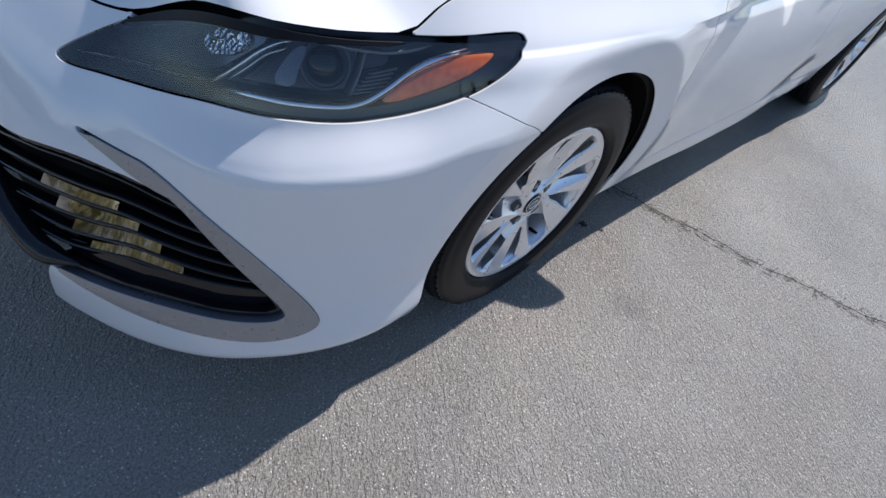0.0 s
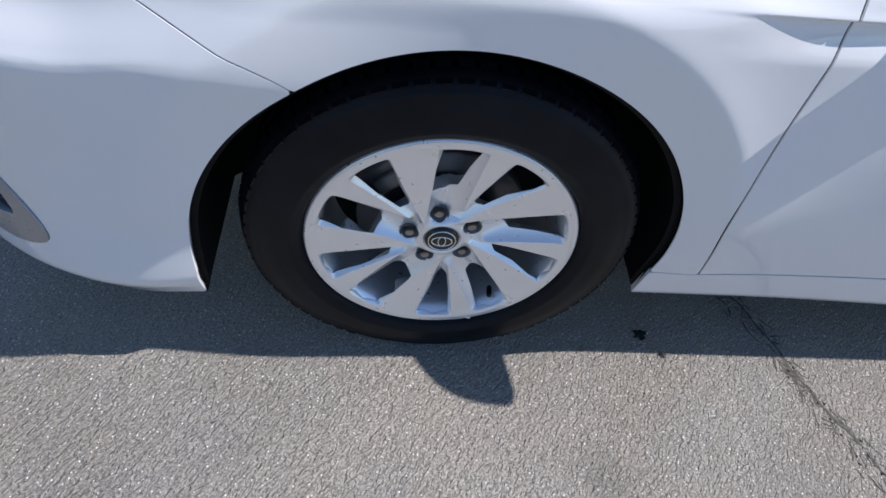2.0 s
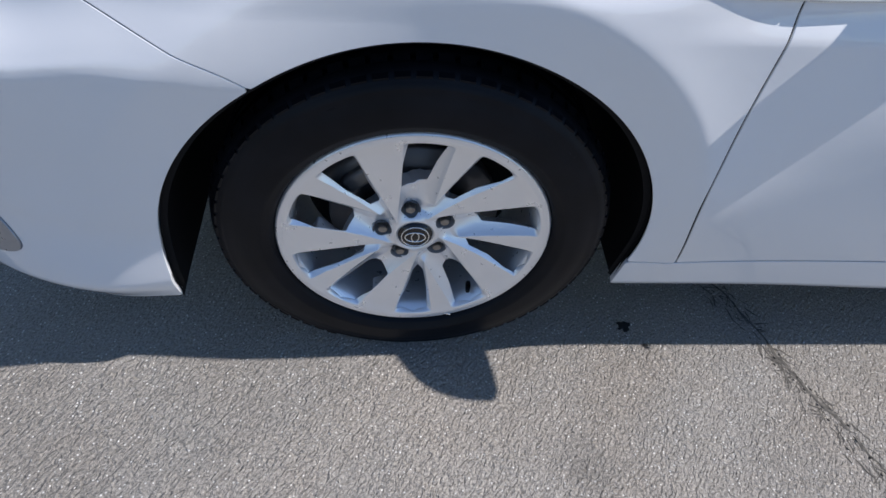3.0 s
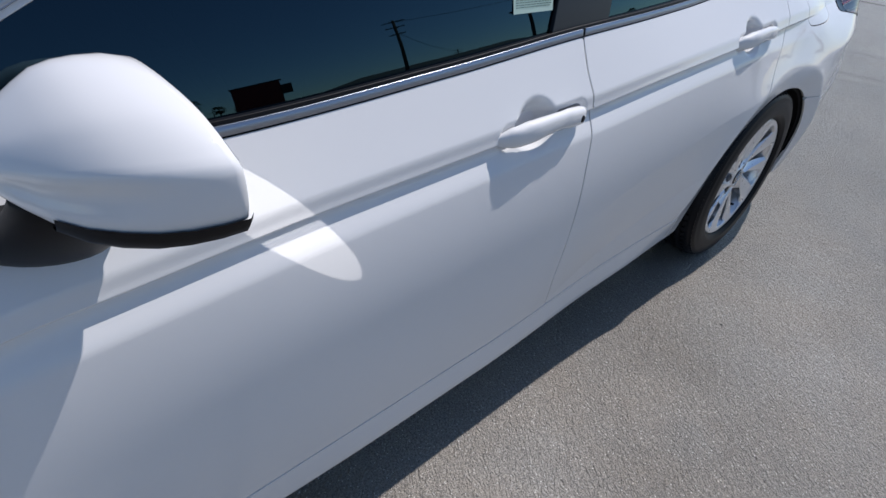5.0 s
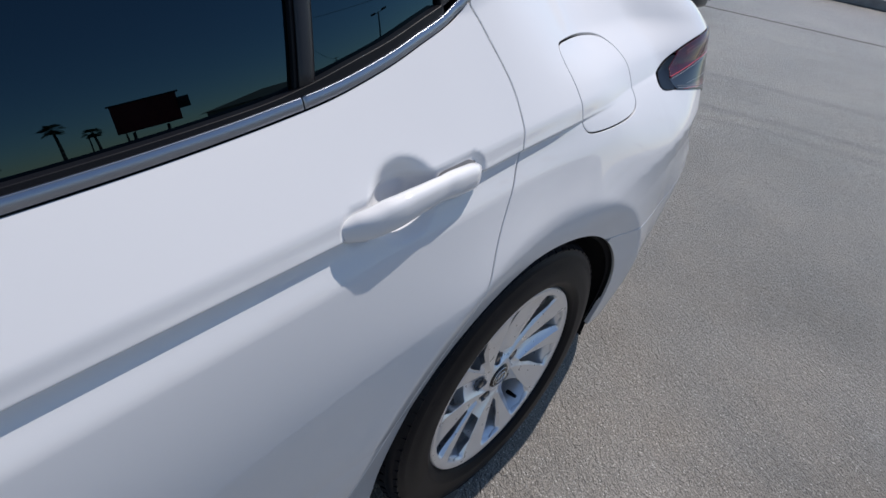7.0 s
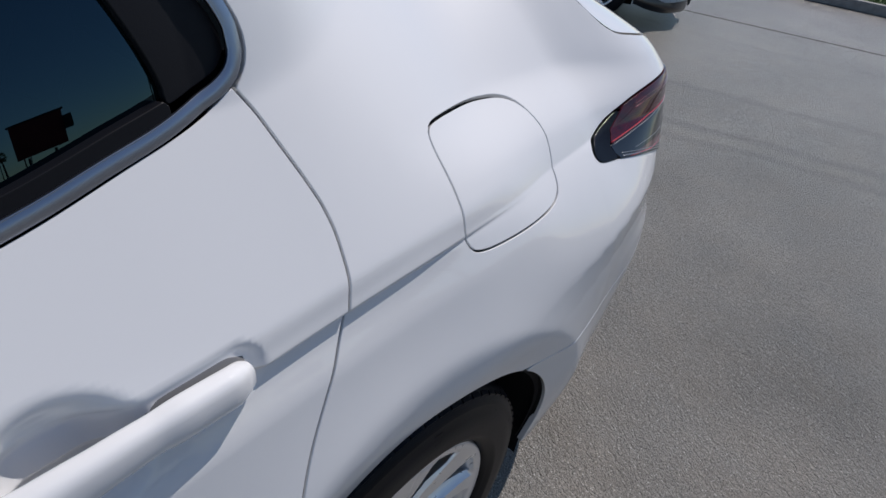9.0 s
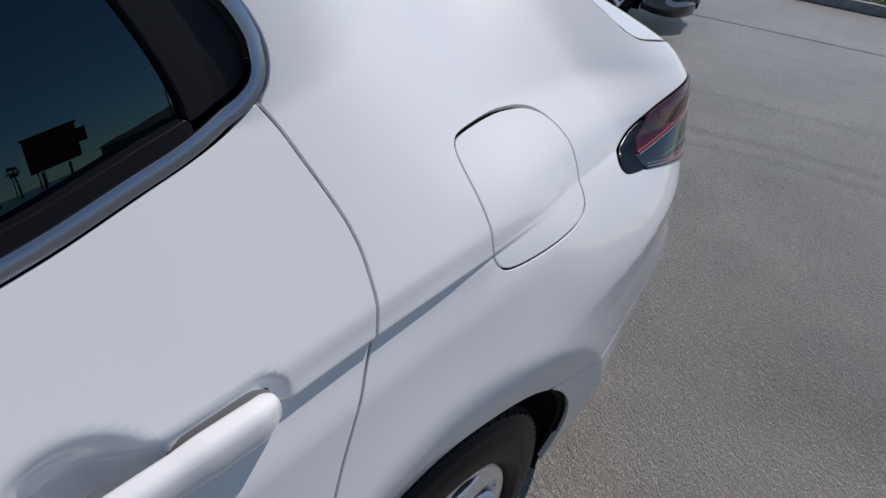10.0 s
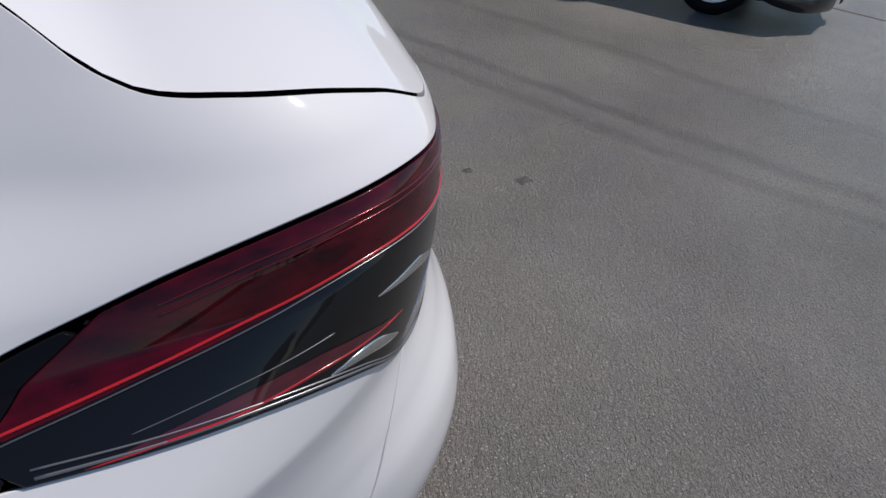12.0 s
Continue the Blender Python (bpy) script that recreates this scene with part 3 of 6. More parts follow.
def panel(name, field, srange, zrange, gap=0.0022, ds=0.010, dz=0.010, depth=0.0, lip=0.012):
    """A sheet of the sedan's skin where the field is positive."""
    sv = np.arange(srange[0], srange[1] + ds, ds)
    vv = rows_for(*zrange, dz)
    s, v = np.meshgrid(sv, vv, indexing="ij")
    z = v + (crease(s) - 0.825) * (1 - step(0.05, 0.30, np.abs(v - 0.825)))
    return trimmed(name, s, z, field(s, z) - gap, lambda a, b: skin(a, b, depth), lambda a, b: skin_normal(a, b, depth), lip)


def line_on_skin(points, n=60, depth=0.0):
    """Evenly spaced points and normals on the skin along a line of (s, z) stations."""
    p = np.array(points, float)
    d = np.r_[0, np.cumsum(np.hypot(*np.diff(p, axis=0).T))]
    t = np.linspace(0, d[-1], n)
    s, z = curve(d, p[:, 0])(t), curve(d, p[:, 1])(t)
    return skin(s, z, depth), skin_normal(s, z, depth)


def strip(name, points, across, out, mat, parent, label="", depth=0.0, n=60, taper=False):
    """A rounded bar laid along the skin."""
    p, q = line_on_skin(points, n, depth)
    prof = [(across * math.cos(a), out * math.sin(a)) for a in np.linspace(0, 2 * math.pi, 13)[:-1]]
    sc = np.minimum(1, np.minimum(np.linspace(0, 8, n), np.linspace(8, 0, n)) + 0.15) if taper else None
    return part_mesh(name, sweep(p, q, prof, name, scale=sc), mat, parent, label)


# ---- the ground ----
def ground_sheet():
    """One sheet of concrete out to the horizon, finer near the sedan."""
    g = [-900, -300, -100, -40, -20, *np.linspace(-12, 22, 35), 40, 100, 300, 900]
    verts = [(x, y, 0.0) for x in g for y in g]
    n = len(g)
    faces = [(i * n + j, (i + 1) * n + j, (i + 1) * n + j + 1, i * n + j + 1) for i in range(n - 1) for j in range(n - 1)]
    ob = part_mesh("ground", mesh_from("ground", verts, faces, smooth=False), CONCRETE, None)
    return tagged(ob, "worn grey broomed concrete of a parking lot", "ground", kind="structure")


ground = ground_sheet()


def ragged_ribbon(name, a, b, width, label, seed, wander=0.011, lift=0.006):
    """A crumbling, uneven joint in the concrete: a low ribbon with broken edges."""
    rnd = random.Random(seed)
    a, b = Vector((*a, 0)), Vector((*b, 0))
    d = (b - a).normalized()
    side = Vector((-d.y, d.x, 0))
    n = max(12, int((b - a).length / 0.012))
    verts, faces, drift = [], [], 0.0
    for i in range(n + 1):
        c = a.lerp(b, i / n)
        drift = drift * 0.9 + rnd.uniform(-1, 1) * wander * 0.45
        w1, w2 = (width * rnd.uniform(0.25, 0.6) for _ in range(2))
        row = (c + side * (drift - w1), c + side * (drift - w1 * 0.5), c + side * (drift + w2 * 0.5), c + side * (drift + w2))
        verts += [(p.x, p.y, h) for p, h in zip(row, (0.0006, lift * rnd.uniform(0.3, 1), lift * rnd.uniform(0.3, 1), 0.0006))]
        if i:
            k = 4 * i
            faces += [(k - 4 + j, k + j, k + j + 1, k - 3 + j) for j in range(3)]
    ob = part_mesh(name, mesh_from(name, verts, faces, smooth=False), TAR, None)
    return tagged(ob, label, "joint", kind="structure")


CUT = Vector((0.225, -0.525)).normalized()


def crumbled_crack(name, a, b, label, seed):
    """One wandering main crack in a band of short, fine side cracks and crumbs."""
    rnd = random.Random(seed)
    a, b = Vector((*a, 0)), Vector((*b, 0))
    d = (b - a).normalized()
    side = Vector((-d.y, d.x, 0))
    length = (b - a).length
    verts, faces = [], []

    def strip(points, width, height):
        for i, p in enumerate(points):
            q = points[min(i + 1, len(points) - 1)] - points[max(i - 1, 0)]
            n = Vector((-q.y, q.x, 0)).normalized()
            w = width * rnd.uniform(0.35, 1.0) * (0.25 if i in (0, len(points) - 1) else 1.0)
            verts.extend(((p - n * w).to_tuple()[:2] + (0.0006,), p.to_tuple()[:2] + (height * rnd.uniform(0.5, 1.0),), (p + n * w).to_tuple()[:2] + (0.0006,)))
            k = len(verts) - 3
            if i:
                faces.extend(((k - 3, k, k + 1, k - 2), (k - 2, k + 1, k + 2, k - 1)))

    waves = [(rnd.uniform(4, 9), rnd.uniform(0, 6), 0.010), (rnd.uniform(14, 22), rnd.uniform(0, 6), 0.0065), (rnd.uniform(40, 60), rnd.uniform(0, 6), 0.003)]
    middle = lambda t: a + d * t + side * (sum(k * math.sin(f * t + g) for f, g, k in waves))
    # the main line, broken here and there
    t = 0.0
    while t < length:
        run = rnd.uniform(0.15, 0.5)
        strip([middle(t + run * i / 24) + side * rnd.uniform(-0.0022, 0.0022) for i in range(25)], rnd.uniform(0.0036, 0.0066), 0.0016)
        t += run + rnd.uniform(-0.03, 0.03)
    # short side cracks, bent, mostly along the band
    for _ in range(int(length * 210)):
        c = middle(rnd.uniform(0, length)) + side * rnd.gauss(-0.010, 0.018)
        ang = rnd.gauss(0.0, 0.55)
        u = d * math.cos(ang) + side * math.sin(ang)
        m = rnd.randint(3, 6)
        ln = rnd.uniform(0.010, 0.048)
        strip([c + u * (ln * i / m) + side * rnd.uniform(-0.003, 0.003) for i in range(m + 1)], rnd.uniform(0.0010, 0.0026), 0.0012)
    # crumbs
    for _ in range(int(length * 40)):
        c = middle(rnd.uniform(0, length)) + side * rnd.gauss(-0.006, 0.020)
        strip([c, c + d * 0.003, c + d * 0.006], rnd.uniform(0.002, 0.0035), 0.0035)
    ob = part_mesh(name, mesh_from(name, verts, faces, smooth=False), TAR, None)
    return tagged(ob, label, "joint", kind="structure")


crumbled_crack("concrete_joint", (0.836 - CUT.x * 2.2, 0.02 - CUT.y * 2.2), (0.836 + CUT.x * 3.2, 0.02 + CUT.y * 3.2),
               "crumbling dark crack across the worn concrete", 3)
ragged_ribbon("expansion_joint", (9.52, 6.5), (11.93, -5.0), 0.07, "straight dark expansion joint between concrete slabs", 5, 0.002)


def blotch(name, x, y, r, mat, label, seed, category="stain"):
    rnd = random.Random(seed)
    bm = bmesh.new()
    n = 22
    ring = []
    for i in range(n):
        a = 2 * math.pi * i / n
        k = r * rnd.uniform(0.55, 1.15)
        ring.append(bm.verts.new((k * math.cos(a), k * math.sin(a) * 0.75, 0.0008)))
    top = bm.verts.new((0, 0, 0.003))
    for i in range(n):
        bm.faces.new((ring[i], ring[(i + 1) % n], top))
    ob = part(name, bm, mat, None, smooth=False)
    ob.location = (x, y, 0)
    return tagged(ob, label, category)


blotch("oil_drip", 0.505, 0.066, 0.020, OIL, "small black oil drip on the concrete in the sill's shade", 11)
blotch("oil_drip", 0.545, 0.012, 0.011, OIL, "tiny black oil drip on the concrete beside the shade", 12)
blotch("oil_drip", 5.03, 1.24, 0.045, STAIN, "dark oil spot on the grey concrete", 13)
blotch("oil_drip", 4.86, 1.41, 0.030, STAIN, "small dark oil spot on the grey concrete", 14)
blotch("oil_drip", 2.413, -0.224, 0.006, OIL, "tiny dark speck on the sunlit concrete", 15)


def pebbles():
    """Loose grit scattered over the nearest concrete."""
    rnd = random.Random(4)
    verts, faces = [], []
    for _ in range(900):
        x, y = rnd.uniform(-1.5, 6.5), rnd.uniform(-1.3, 1.0)
        r = rnd.choice((0.0012, 0.0016, 0.002, 0.003))
        k, a = len(verts), rnd.uniform(0, 3)
        for i in range(4):
            verts.append((x + r * math.cos(a + i * 1.57) * rnd.uniform(0.6, 1.2), y + r * math.sin(a + i * 1.57) * rnd.uniform(0.6, 1.2), 0.0))
        verts.append((x, y, r * 1.1))
        faces += [(k + i, k + (i + 1) % 4, k + 4) for i in range(4)]
    ob = part_mesh("grit", mesh_from("grit", verts, faces, smooth=False), KERB, None)
    return tagged(ob, "loose grit on the concrete", "grit", kind="stuff")


pebbles()

# ---- the white sedan ----
sedan = thing("sedan", (WB / 2, HALF, 0), "white pearl four-door sedan with silver alloy wheels on concrete", "car")

top = curve((-1.45, -1.16, -1.08, -1.03, -0.96, -0.90, -0.827, -0.77, -0.70, -0.60, -0.52, -0.44, -0.3, 0.0, 0.241, 0.45, 0.6, 0.8, 1.1, 1.45, 1.9, 2.3, 2.7, 3.1, 3.35, 3.52, 3.560, 3.580, 3.607, 3.66, 3.73, 3.80, 3.90, 4.15, 4.7),
            (0.685, 0.688, 0.697, 0.712, 0.742, 0.765, 0.784, 0.794, 0.800, 0.802, 0.804, 0.842, 0.888, 0.937, 0.968, 0.99, 1.035, 1.12, 1.245, 1.365, 1.405, 1.385, 1.30, 1.19, 1.125, 1.10, 1.066, 1.040, 1.026, 1.020, 1.011, 0.995, 0.960, 0.95, 0.955))
gap_fd = curve((0.2, 0.29, 0.504, 0.653, 0.749, 0.835, 0.894, 0.961, 1.1), (0.515, 0.494, 0.447, 0.440, 0.440, 0.438, 0.447, 0.476, 0.55))
gap_dd = curve((0.2, 0.28, 0.4, 0.475, 0.55, 0.686, 0.81, 0.85, 0.89, 0.95, 1.4), (1.70, 1.690, 1.676, 1.679, 1.684, 1.692, 1.708, 1.706, 1.702, 1.707, 1.80))
gap_rd = curve((0.2, 0.353, 0.551, 0.666, 0.752, 0.806, 0.835, 0.868, 0.89, 0.915, 0.945, 0.964, 0.985, 1.02, 1.05, 1.068, 1.12),
               (2.34, 2.398, 2.545, 2.634, 2.681, 2.719, 2.740, 2.761, 2.769, 2.775, 2.778, 2.776, 2.770, 2.757, 2.745, 2.734, 2.71))
seam_f = curve((-0.9, -0.401, -0.30, -0.223, -0.16, -0.06), (0.86, 0.722, 0.682, 0.640, 0.56, 0.10))
seam_r = curve((3.0, 3.16, 3.257, 3.384, 3.51, 3.565, 3.625, 3.67, 3.715, 3.76, 3.9), (0.61, 0.592, 0.582, 0.575, 0.582, 0.604, 0.66, 0.708, 0.752, 0.80, 0.80))
door_low = curve((0.3, 0.49, 1.0, 1.69, 2.4, 2.6), (0.272, 0.275, 0.284, 0.287, 0.290, 0.292))
bottom = curve((-1.4, -0.95, -0.75, -0.55, -0.38, 0.39, 0.6, 2.4, 2.5, 3.2, 3.6, 4.7), (0.170, 0.158, 0.150, 0.170, 0.203, 0.185, 0.158, 0.152, 0.165, 0.22, 0.21, 0.20))

LAMP_F = rounded(((-1.166, 0.611), (-1.150, 0.627), (-1.122, 0.650), (-1.079, 0.679), (-1.033, 0.705), (-0.947, 0.741), (-0.833, 0.776), (-0.723, 0.7945), (-0.623, 0.7985), (-0.523, 0.8005),
                  (-0.426, 0.802), (-0.33, 0.806), (-0.291, 0.804), (-0.286, 0.790), (-0.355, 0.749), (-0.410, 0.727), (-0.47, 0.711), (-0.53, 0.700), (-0.622, 0.692), (-0.73, 0.690), (-0.824, 0.679),
                  (-0.908, 0.658), (-1.031, 0.629), (-1.13, 0.609)))
LAMP_R = rounded(((3.330, 0.875), (3.334, 0.883), (3.352, 0.892), (3.382, 0.900), (3.425, 0.912), (3.485, 0.925), (3.54, 0.937), (3.60, 0.947), (3.66, 0.953), (3.735, 0.954), (3.80, 0.948),
                  (3.94, 0.930), (4.15, 0.918), (4.34, 0.905), (4.34, 0.83), (4.1, 0.79), (3.9, 0.768), (3.76, 0.758), (3.705, 0.769), (3.68, 0.785), (3.64, 0.811), (3.595, 0.829), (3.545, 0.841), (3.485, 0.850),
                  (3.432, 0.857), (3.392, 0.862), (3.356, 0.865), (3.337, 0.869)))
FUEL = rounded(((2.960, 0.972), (2.969, 0.984), (2.99, 0.987), (3.06, 0.983), (3.12, 0.980), (3.175, 0.975), (3.207, 0.964), (3.217, 0.942), (3.206, 0.91), (3.194, 0.88), (3.180, 0.865), (3.15, 0.856), (3.09, 0.853),
                (3.02, 0.852), (2.972, 0.855), (2.957, 0.866), (2.953, 0.885), (2.959, 0.93)))
BEZEL = rounded(((-1.09, 0.547), (-0.986, 0.558), (-0.882, 0.571), (-0.784, 0.518), (-0.692, 0.418), (-0.626, 0.325), (-0.626, 0.29), (-0.703, 0.264), (-0.777, 0.266),
                 (-0.867, 0.274), (-0.96, 0.284), (-1.07, 0.296), (-1.078, 0.302), (-0.96, 0.313), (-0.867, 0.319), (-0.751, 0.310), (-0.690, 0.316), (-0.678, 0.338),
                 (-0.781, 0.463), (-0.85, 0.537), (-0.9, 0.537), (-0.99, 0.544)))
MOUTH = rounded(((-0.895, 0.535), (-0.85, 0.538), (-0.781, 0.464), (-0.680, 0.339), (-0.692, 0.318), (-0.751, 0.311), (-0.867, 0.320), (-0.96, 0.314), (-1.07, 0.303),
                 (-1.085, 0.29), (-1.095, 0.20), (-1.095, 0.10), (-1.5, 0.10), (-1.5, 0.45), (-1.223, 0.467), (-1.088, 0.505), (-0.976, 0.526)))
DLO = rounded(((0.545, 0.952), (0.58, 0.946), (0.64, 0.939), (0.70, 0.935), (0.95, 0.931), (1.33, 0.944), (1.711, 0.964), (2.0, 0.973), (2.2, 0.981), (2.42, 1.000), (2.54, 1.027), (2.62, 1.048),
               (2.70, 1.070), (2.735, 1.086), (2.738, 1.115), (2.70, 1.165), (2.62, 1.235), (2.45, 1.305), (2.2, 1.342), (1.9, 1.358), (1.5, 1.335), (1.15, 1.226), (0.85, 1.112), (0.684, 1.035), (0.60, 0.992), (0.553, 0.966)))

lamp_mid = curve((-1.5, -1.07, -1.04, -0.9, -0.7, -0.5, -0.35, -0.2), (0.9, 0.88, 0.67, 0.712, 0.738, 0.752, 0.775, 0.9))
in_lamp_f, in_lamp_r, in_fuel, in_bezel, in_mouth, in_dlo = map(inside, (LAMP_F, LAMP_R, FUEL, BEZEL, MOUTH, DLO))
under_top = lambda s, z: -above(top)(s, z)
over_low = above(bottom)
cut_f, cut_r = off_arch(0), off_arch(1)


def least(*fields):
    return lambda s, z: np.minimum.reduce([f(s, z) for f in fields])


def minus(field):
    return lambda s, z: -field(s, z)


def both_sides(name, me, mat, label=""):
    ob = part_mesh(name, me, mat, sedan, label)
    return ob, twin(ob, sedan)


# outer panels
both_sides("front_bumper", panel("front_bumper", least(lambda s, z: 0.0020 - above(seam_f)(s, z), minus(above(lamp_mid)), over_low, cut_f, minus(in_lamp_f), minus(in_bezel), minus(in_mouth), under_top,
           lambda s, z: 0.1 - s), (S0, -0.2), (0.13, 0.86), ds=0.008, dz=0.007), PAINT, "white painted front bumper")
both_sides("fender", panel("fender", least(behind(lambda z: 0 * z - 0.53), above(seam_f), minus(behind(gap_fd)), cut_f, minus(in_lamp_f), under_top, above(lambda s: door_low(s) - 0.0)),
           (-0.6, 0.56), (0.24, 1.02), ds=0.005, dz=0.005, gap=0.0028, lip=0.003), PAINT, "white painted front fender")
below_belt = lambda s, z: -above(belt)(s, z)
door_f = both_sides("front_door", panel("front_door", least(behind(gap_fd), minus(behind(gap_dd)), lambda s, z: above(door_low)(s, z) - 0.0012, below_belt), (0.40, 1.74), (0.25, 1.0), ds=0.004, dz=0.005, gap=0.0029, lip=0.003), PAINT)
door_r = both_sides("rear_door", panel("rear_door", least(behind(gap_dd), minus(behind(gap_rd)), lambda s, z: above(door_low)(s, z) - 0.0012, below_belt), (1.62, 2.80), (0.25, 1.09), ds=0.004, dz=0.005, gap=0.0027, lip=0.007), PAINT)
sill = least(minus(above(door_low)), over_low, cut_f, lambda s, z: 2.405 - s)
both_sides("sill", panel("sill", sill, (0.36, 2.52), (0.16, 0.31), dz=0.006), PAINT, "white painted sill")
both_sides("quarter_panel", panel("quarter_panel", least(behind(gap_rd), cut_r, lambda s, z: np.where(s > 2.407, over_low(s, z), above(door_low)(s, z)), lambda s, z: np.where(s > 2.95, above(seam_r)(s, z), 1.0), under_top, minus(in_fuel), minus(in_lamp_r),
           lambda s, z: -in_dlo(s, z) - 0.018, lambda s, z: np.where(s < 3.0, 1.0, np.where(z > 0.79, 3.98 - s, 1.0))), (2.30, 4.0), (0.14, 1.34), ds=0.007, dz=0.007), PAINT, "white painted rear quarter panel")
both_sides("fuel_door", panel("fuel_door", in_fuel, (2.92, 3.23), (0.75, 1.02), ds=0.006, dz=0.006), PAINT, "closed white fuel filler door")
both_sides("rear_bumper", panel("rear_bumper", least(minus(above(seam_r)), over_low, cut_r, behind(lambda z: 0 * z + 2.9), minus(in_lamp_r)), (2.9, S1), (0.18, 0.80)), PAINT, "white painted rear bumper")
both_sides("tailgate_skin", panel("tailgate_skin", least(minus(in_lamp_r), under_top, above(lambda s: 0 * s + 0.80), behind(lambda z: 0 * z + 3.98)), (3.97, S1), (0.78, 0.99)), PAINT, "white rear face of the trunk lid")
both_sides("roof_rail", panel("roof_rail", least(lambda s, z: -in_dlo(s, z) + 0.004, under_top, lambda s, z: z - belt(s) - 0.026, minus(behind(lambda z: np.maximum(gap_rd(z), 0 * z + 2.715))), behind(lambda z: 0 * z + 0.47)), (0.46, 2.8), (0.9, 1.42), depth=0.003), PAINT, "white window frame and roof rail")
# near-black shell behind the gaps: their shade is put into its colour
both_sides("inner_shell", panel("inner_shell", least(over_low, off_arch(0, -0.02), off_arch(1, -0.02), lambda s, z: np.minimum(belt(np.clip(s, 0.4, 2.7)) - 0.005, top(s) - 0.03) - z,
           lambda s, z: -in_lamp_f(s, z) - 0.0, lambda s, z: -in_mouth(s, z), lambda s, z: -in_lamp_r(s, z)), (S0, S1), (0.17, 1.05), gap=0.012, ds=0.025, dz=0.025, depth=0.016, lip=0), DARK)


# hood, windscreen, roof, rear window and trunk lid span from side to side
crown = curve((-1.4, -1.0, -0.5, 0.0, 0.45, 1.0, 1.6, 2.2, 2.8, 3.35, 3.55, 3.8, 3.95, 4.3, 4.7), (0.0, 0.03, 0.07, 0.075, 0.07, 0.06, 0.05, 0.05, 0.05, 0.035, 0.07, 0.095, 0.10, 0.06, 0.0))


def span(name, s0, s1, mat, label, inset=0.0022, n=60):
    s = np.linspace(s0 + inset, s1 - inset, n)
    edge = skin(s, top(s) + 0.001)
    m = 33
    u = np.linspace(-1, 1, m)
    verts, faces = [], []
    for i in range(n):
        half = HALF - edge[i, 1] - 0.0015
        for w in u:
            verts.append((edge[i, 0], HALF + w * half, edge[i, 2] + crown(s[i]) * (1 - abs(w) ** 2.6)))
    faces = [(i * m + j, (i + 1) * m + j, (i + 1) * m + j + 1, i * m + j + 1) for i in range(n - 1) for j in range(m - 1)]
    return part_mesh(name, mesh_from(name, verts, faces), mat, sedan, label)


span("hood", S0 + 0.02, 0.45, PAINT, "white painted hood")
span("windscreen", 0.45, 1.35, GLASS, "dark tinted windscreen")
span("roof", 1.35, 2.40, PAINT, "white painted roof")
span("rear_window", 2.40, 3.33, GLASS, "dark tinted rear window")
span("trunk_lid", 3.33, S1 - 0.03, PAINT, "white painted trunk lid", n=90)

# side windows, pillars and bright trim
divide = lambda z: 2.418 + 0.14 * (z - 1.0)
win_f = least(in_dlo, minus(behind(lambda z: 1.612 + 0.35 * (z - 0.955))), behind(lambda z: 0 * z + 0.5))
win_r = least(in_dlo, behind(lambda z: 1.805 + 0.30 * (z - 0.965)), minus(behind(lambda z: divide(z) - 0.014)))
win_q = least(in_dlo, behind(lambda z: divide(z) + 0.014), minus(behind(lambda z: 2.674 - 0.9 * np.maximum(z - 1.075, 0) ** 1.35)))
for nm, fld, rng in (("front_window", win_f, (0.5, 1.80)), ("rear_window_pane", win_r, (1.78, 2.5)), ("quarter_window", win_q, (2.40, 2.75))):
    both_sides(nm, panel(nm, fld, rng, (0.93, 1.37), depth=0.016, lip=0.004, gap=0.001), GLASS, "dark tinted side window glass")
mask = least(in_dlo, minus(lambda s, z: np.maximum.reduce([win_f(s, z), win_r(s, z), win_q(s, z)])))
both_sides("window_pillar", panel("window_pillar", least(mask, lambda s, z: 2.1 - s), (1.55, 2.2), (0.93, 1.37), depth=0.008, gap=0.0005), PILLAR, "satin black door pillar")
both_sides("window_surround", panel("window_surround", least(mask, lambda s, z: s - 2.1), (2.0, 2.75), (0.93, 1.37), depth=0.008, gap=0.0005, ds=0.004, dz=0.004, lip=0.007), BLACK, "satin black surround of the rear window")
both_sides("sealing_strip", panel("sealing_strip", least(lambda s, z: belt(s) + 0.0185 + 0.007 * step(2.35, 2.5, s) - z, lambda s, z: z - belt(s) - 0.008, lambda s, z: 2.672 - s, lambda s, z: s - 0.55), (0.52, 2.72), (0.92, 1.10), depth=0.0012, ds=0.006, dz=0.004, gap=0.0, lip=0.016), BLACK, "black rubber window seal")


def trim_profile(across, out):
    return [(across * a, out * b) for a, b in ((-1, -0.6), (-1, 0.60), (-0.9, 0.86), (0.70, 1.0), (0.78, 0.80), (0.84, 0.80), (0.90, 0.92), (1, 0.7), (1, -0.6))]


def trim(name, pts, parent, label):
    p, q = line_on_skin(pts, 420, 0.0)
    return part_mesh(name, sweep(p, q, trim_profile(0.0070, 0.0024), name), TRIM, parent, label)


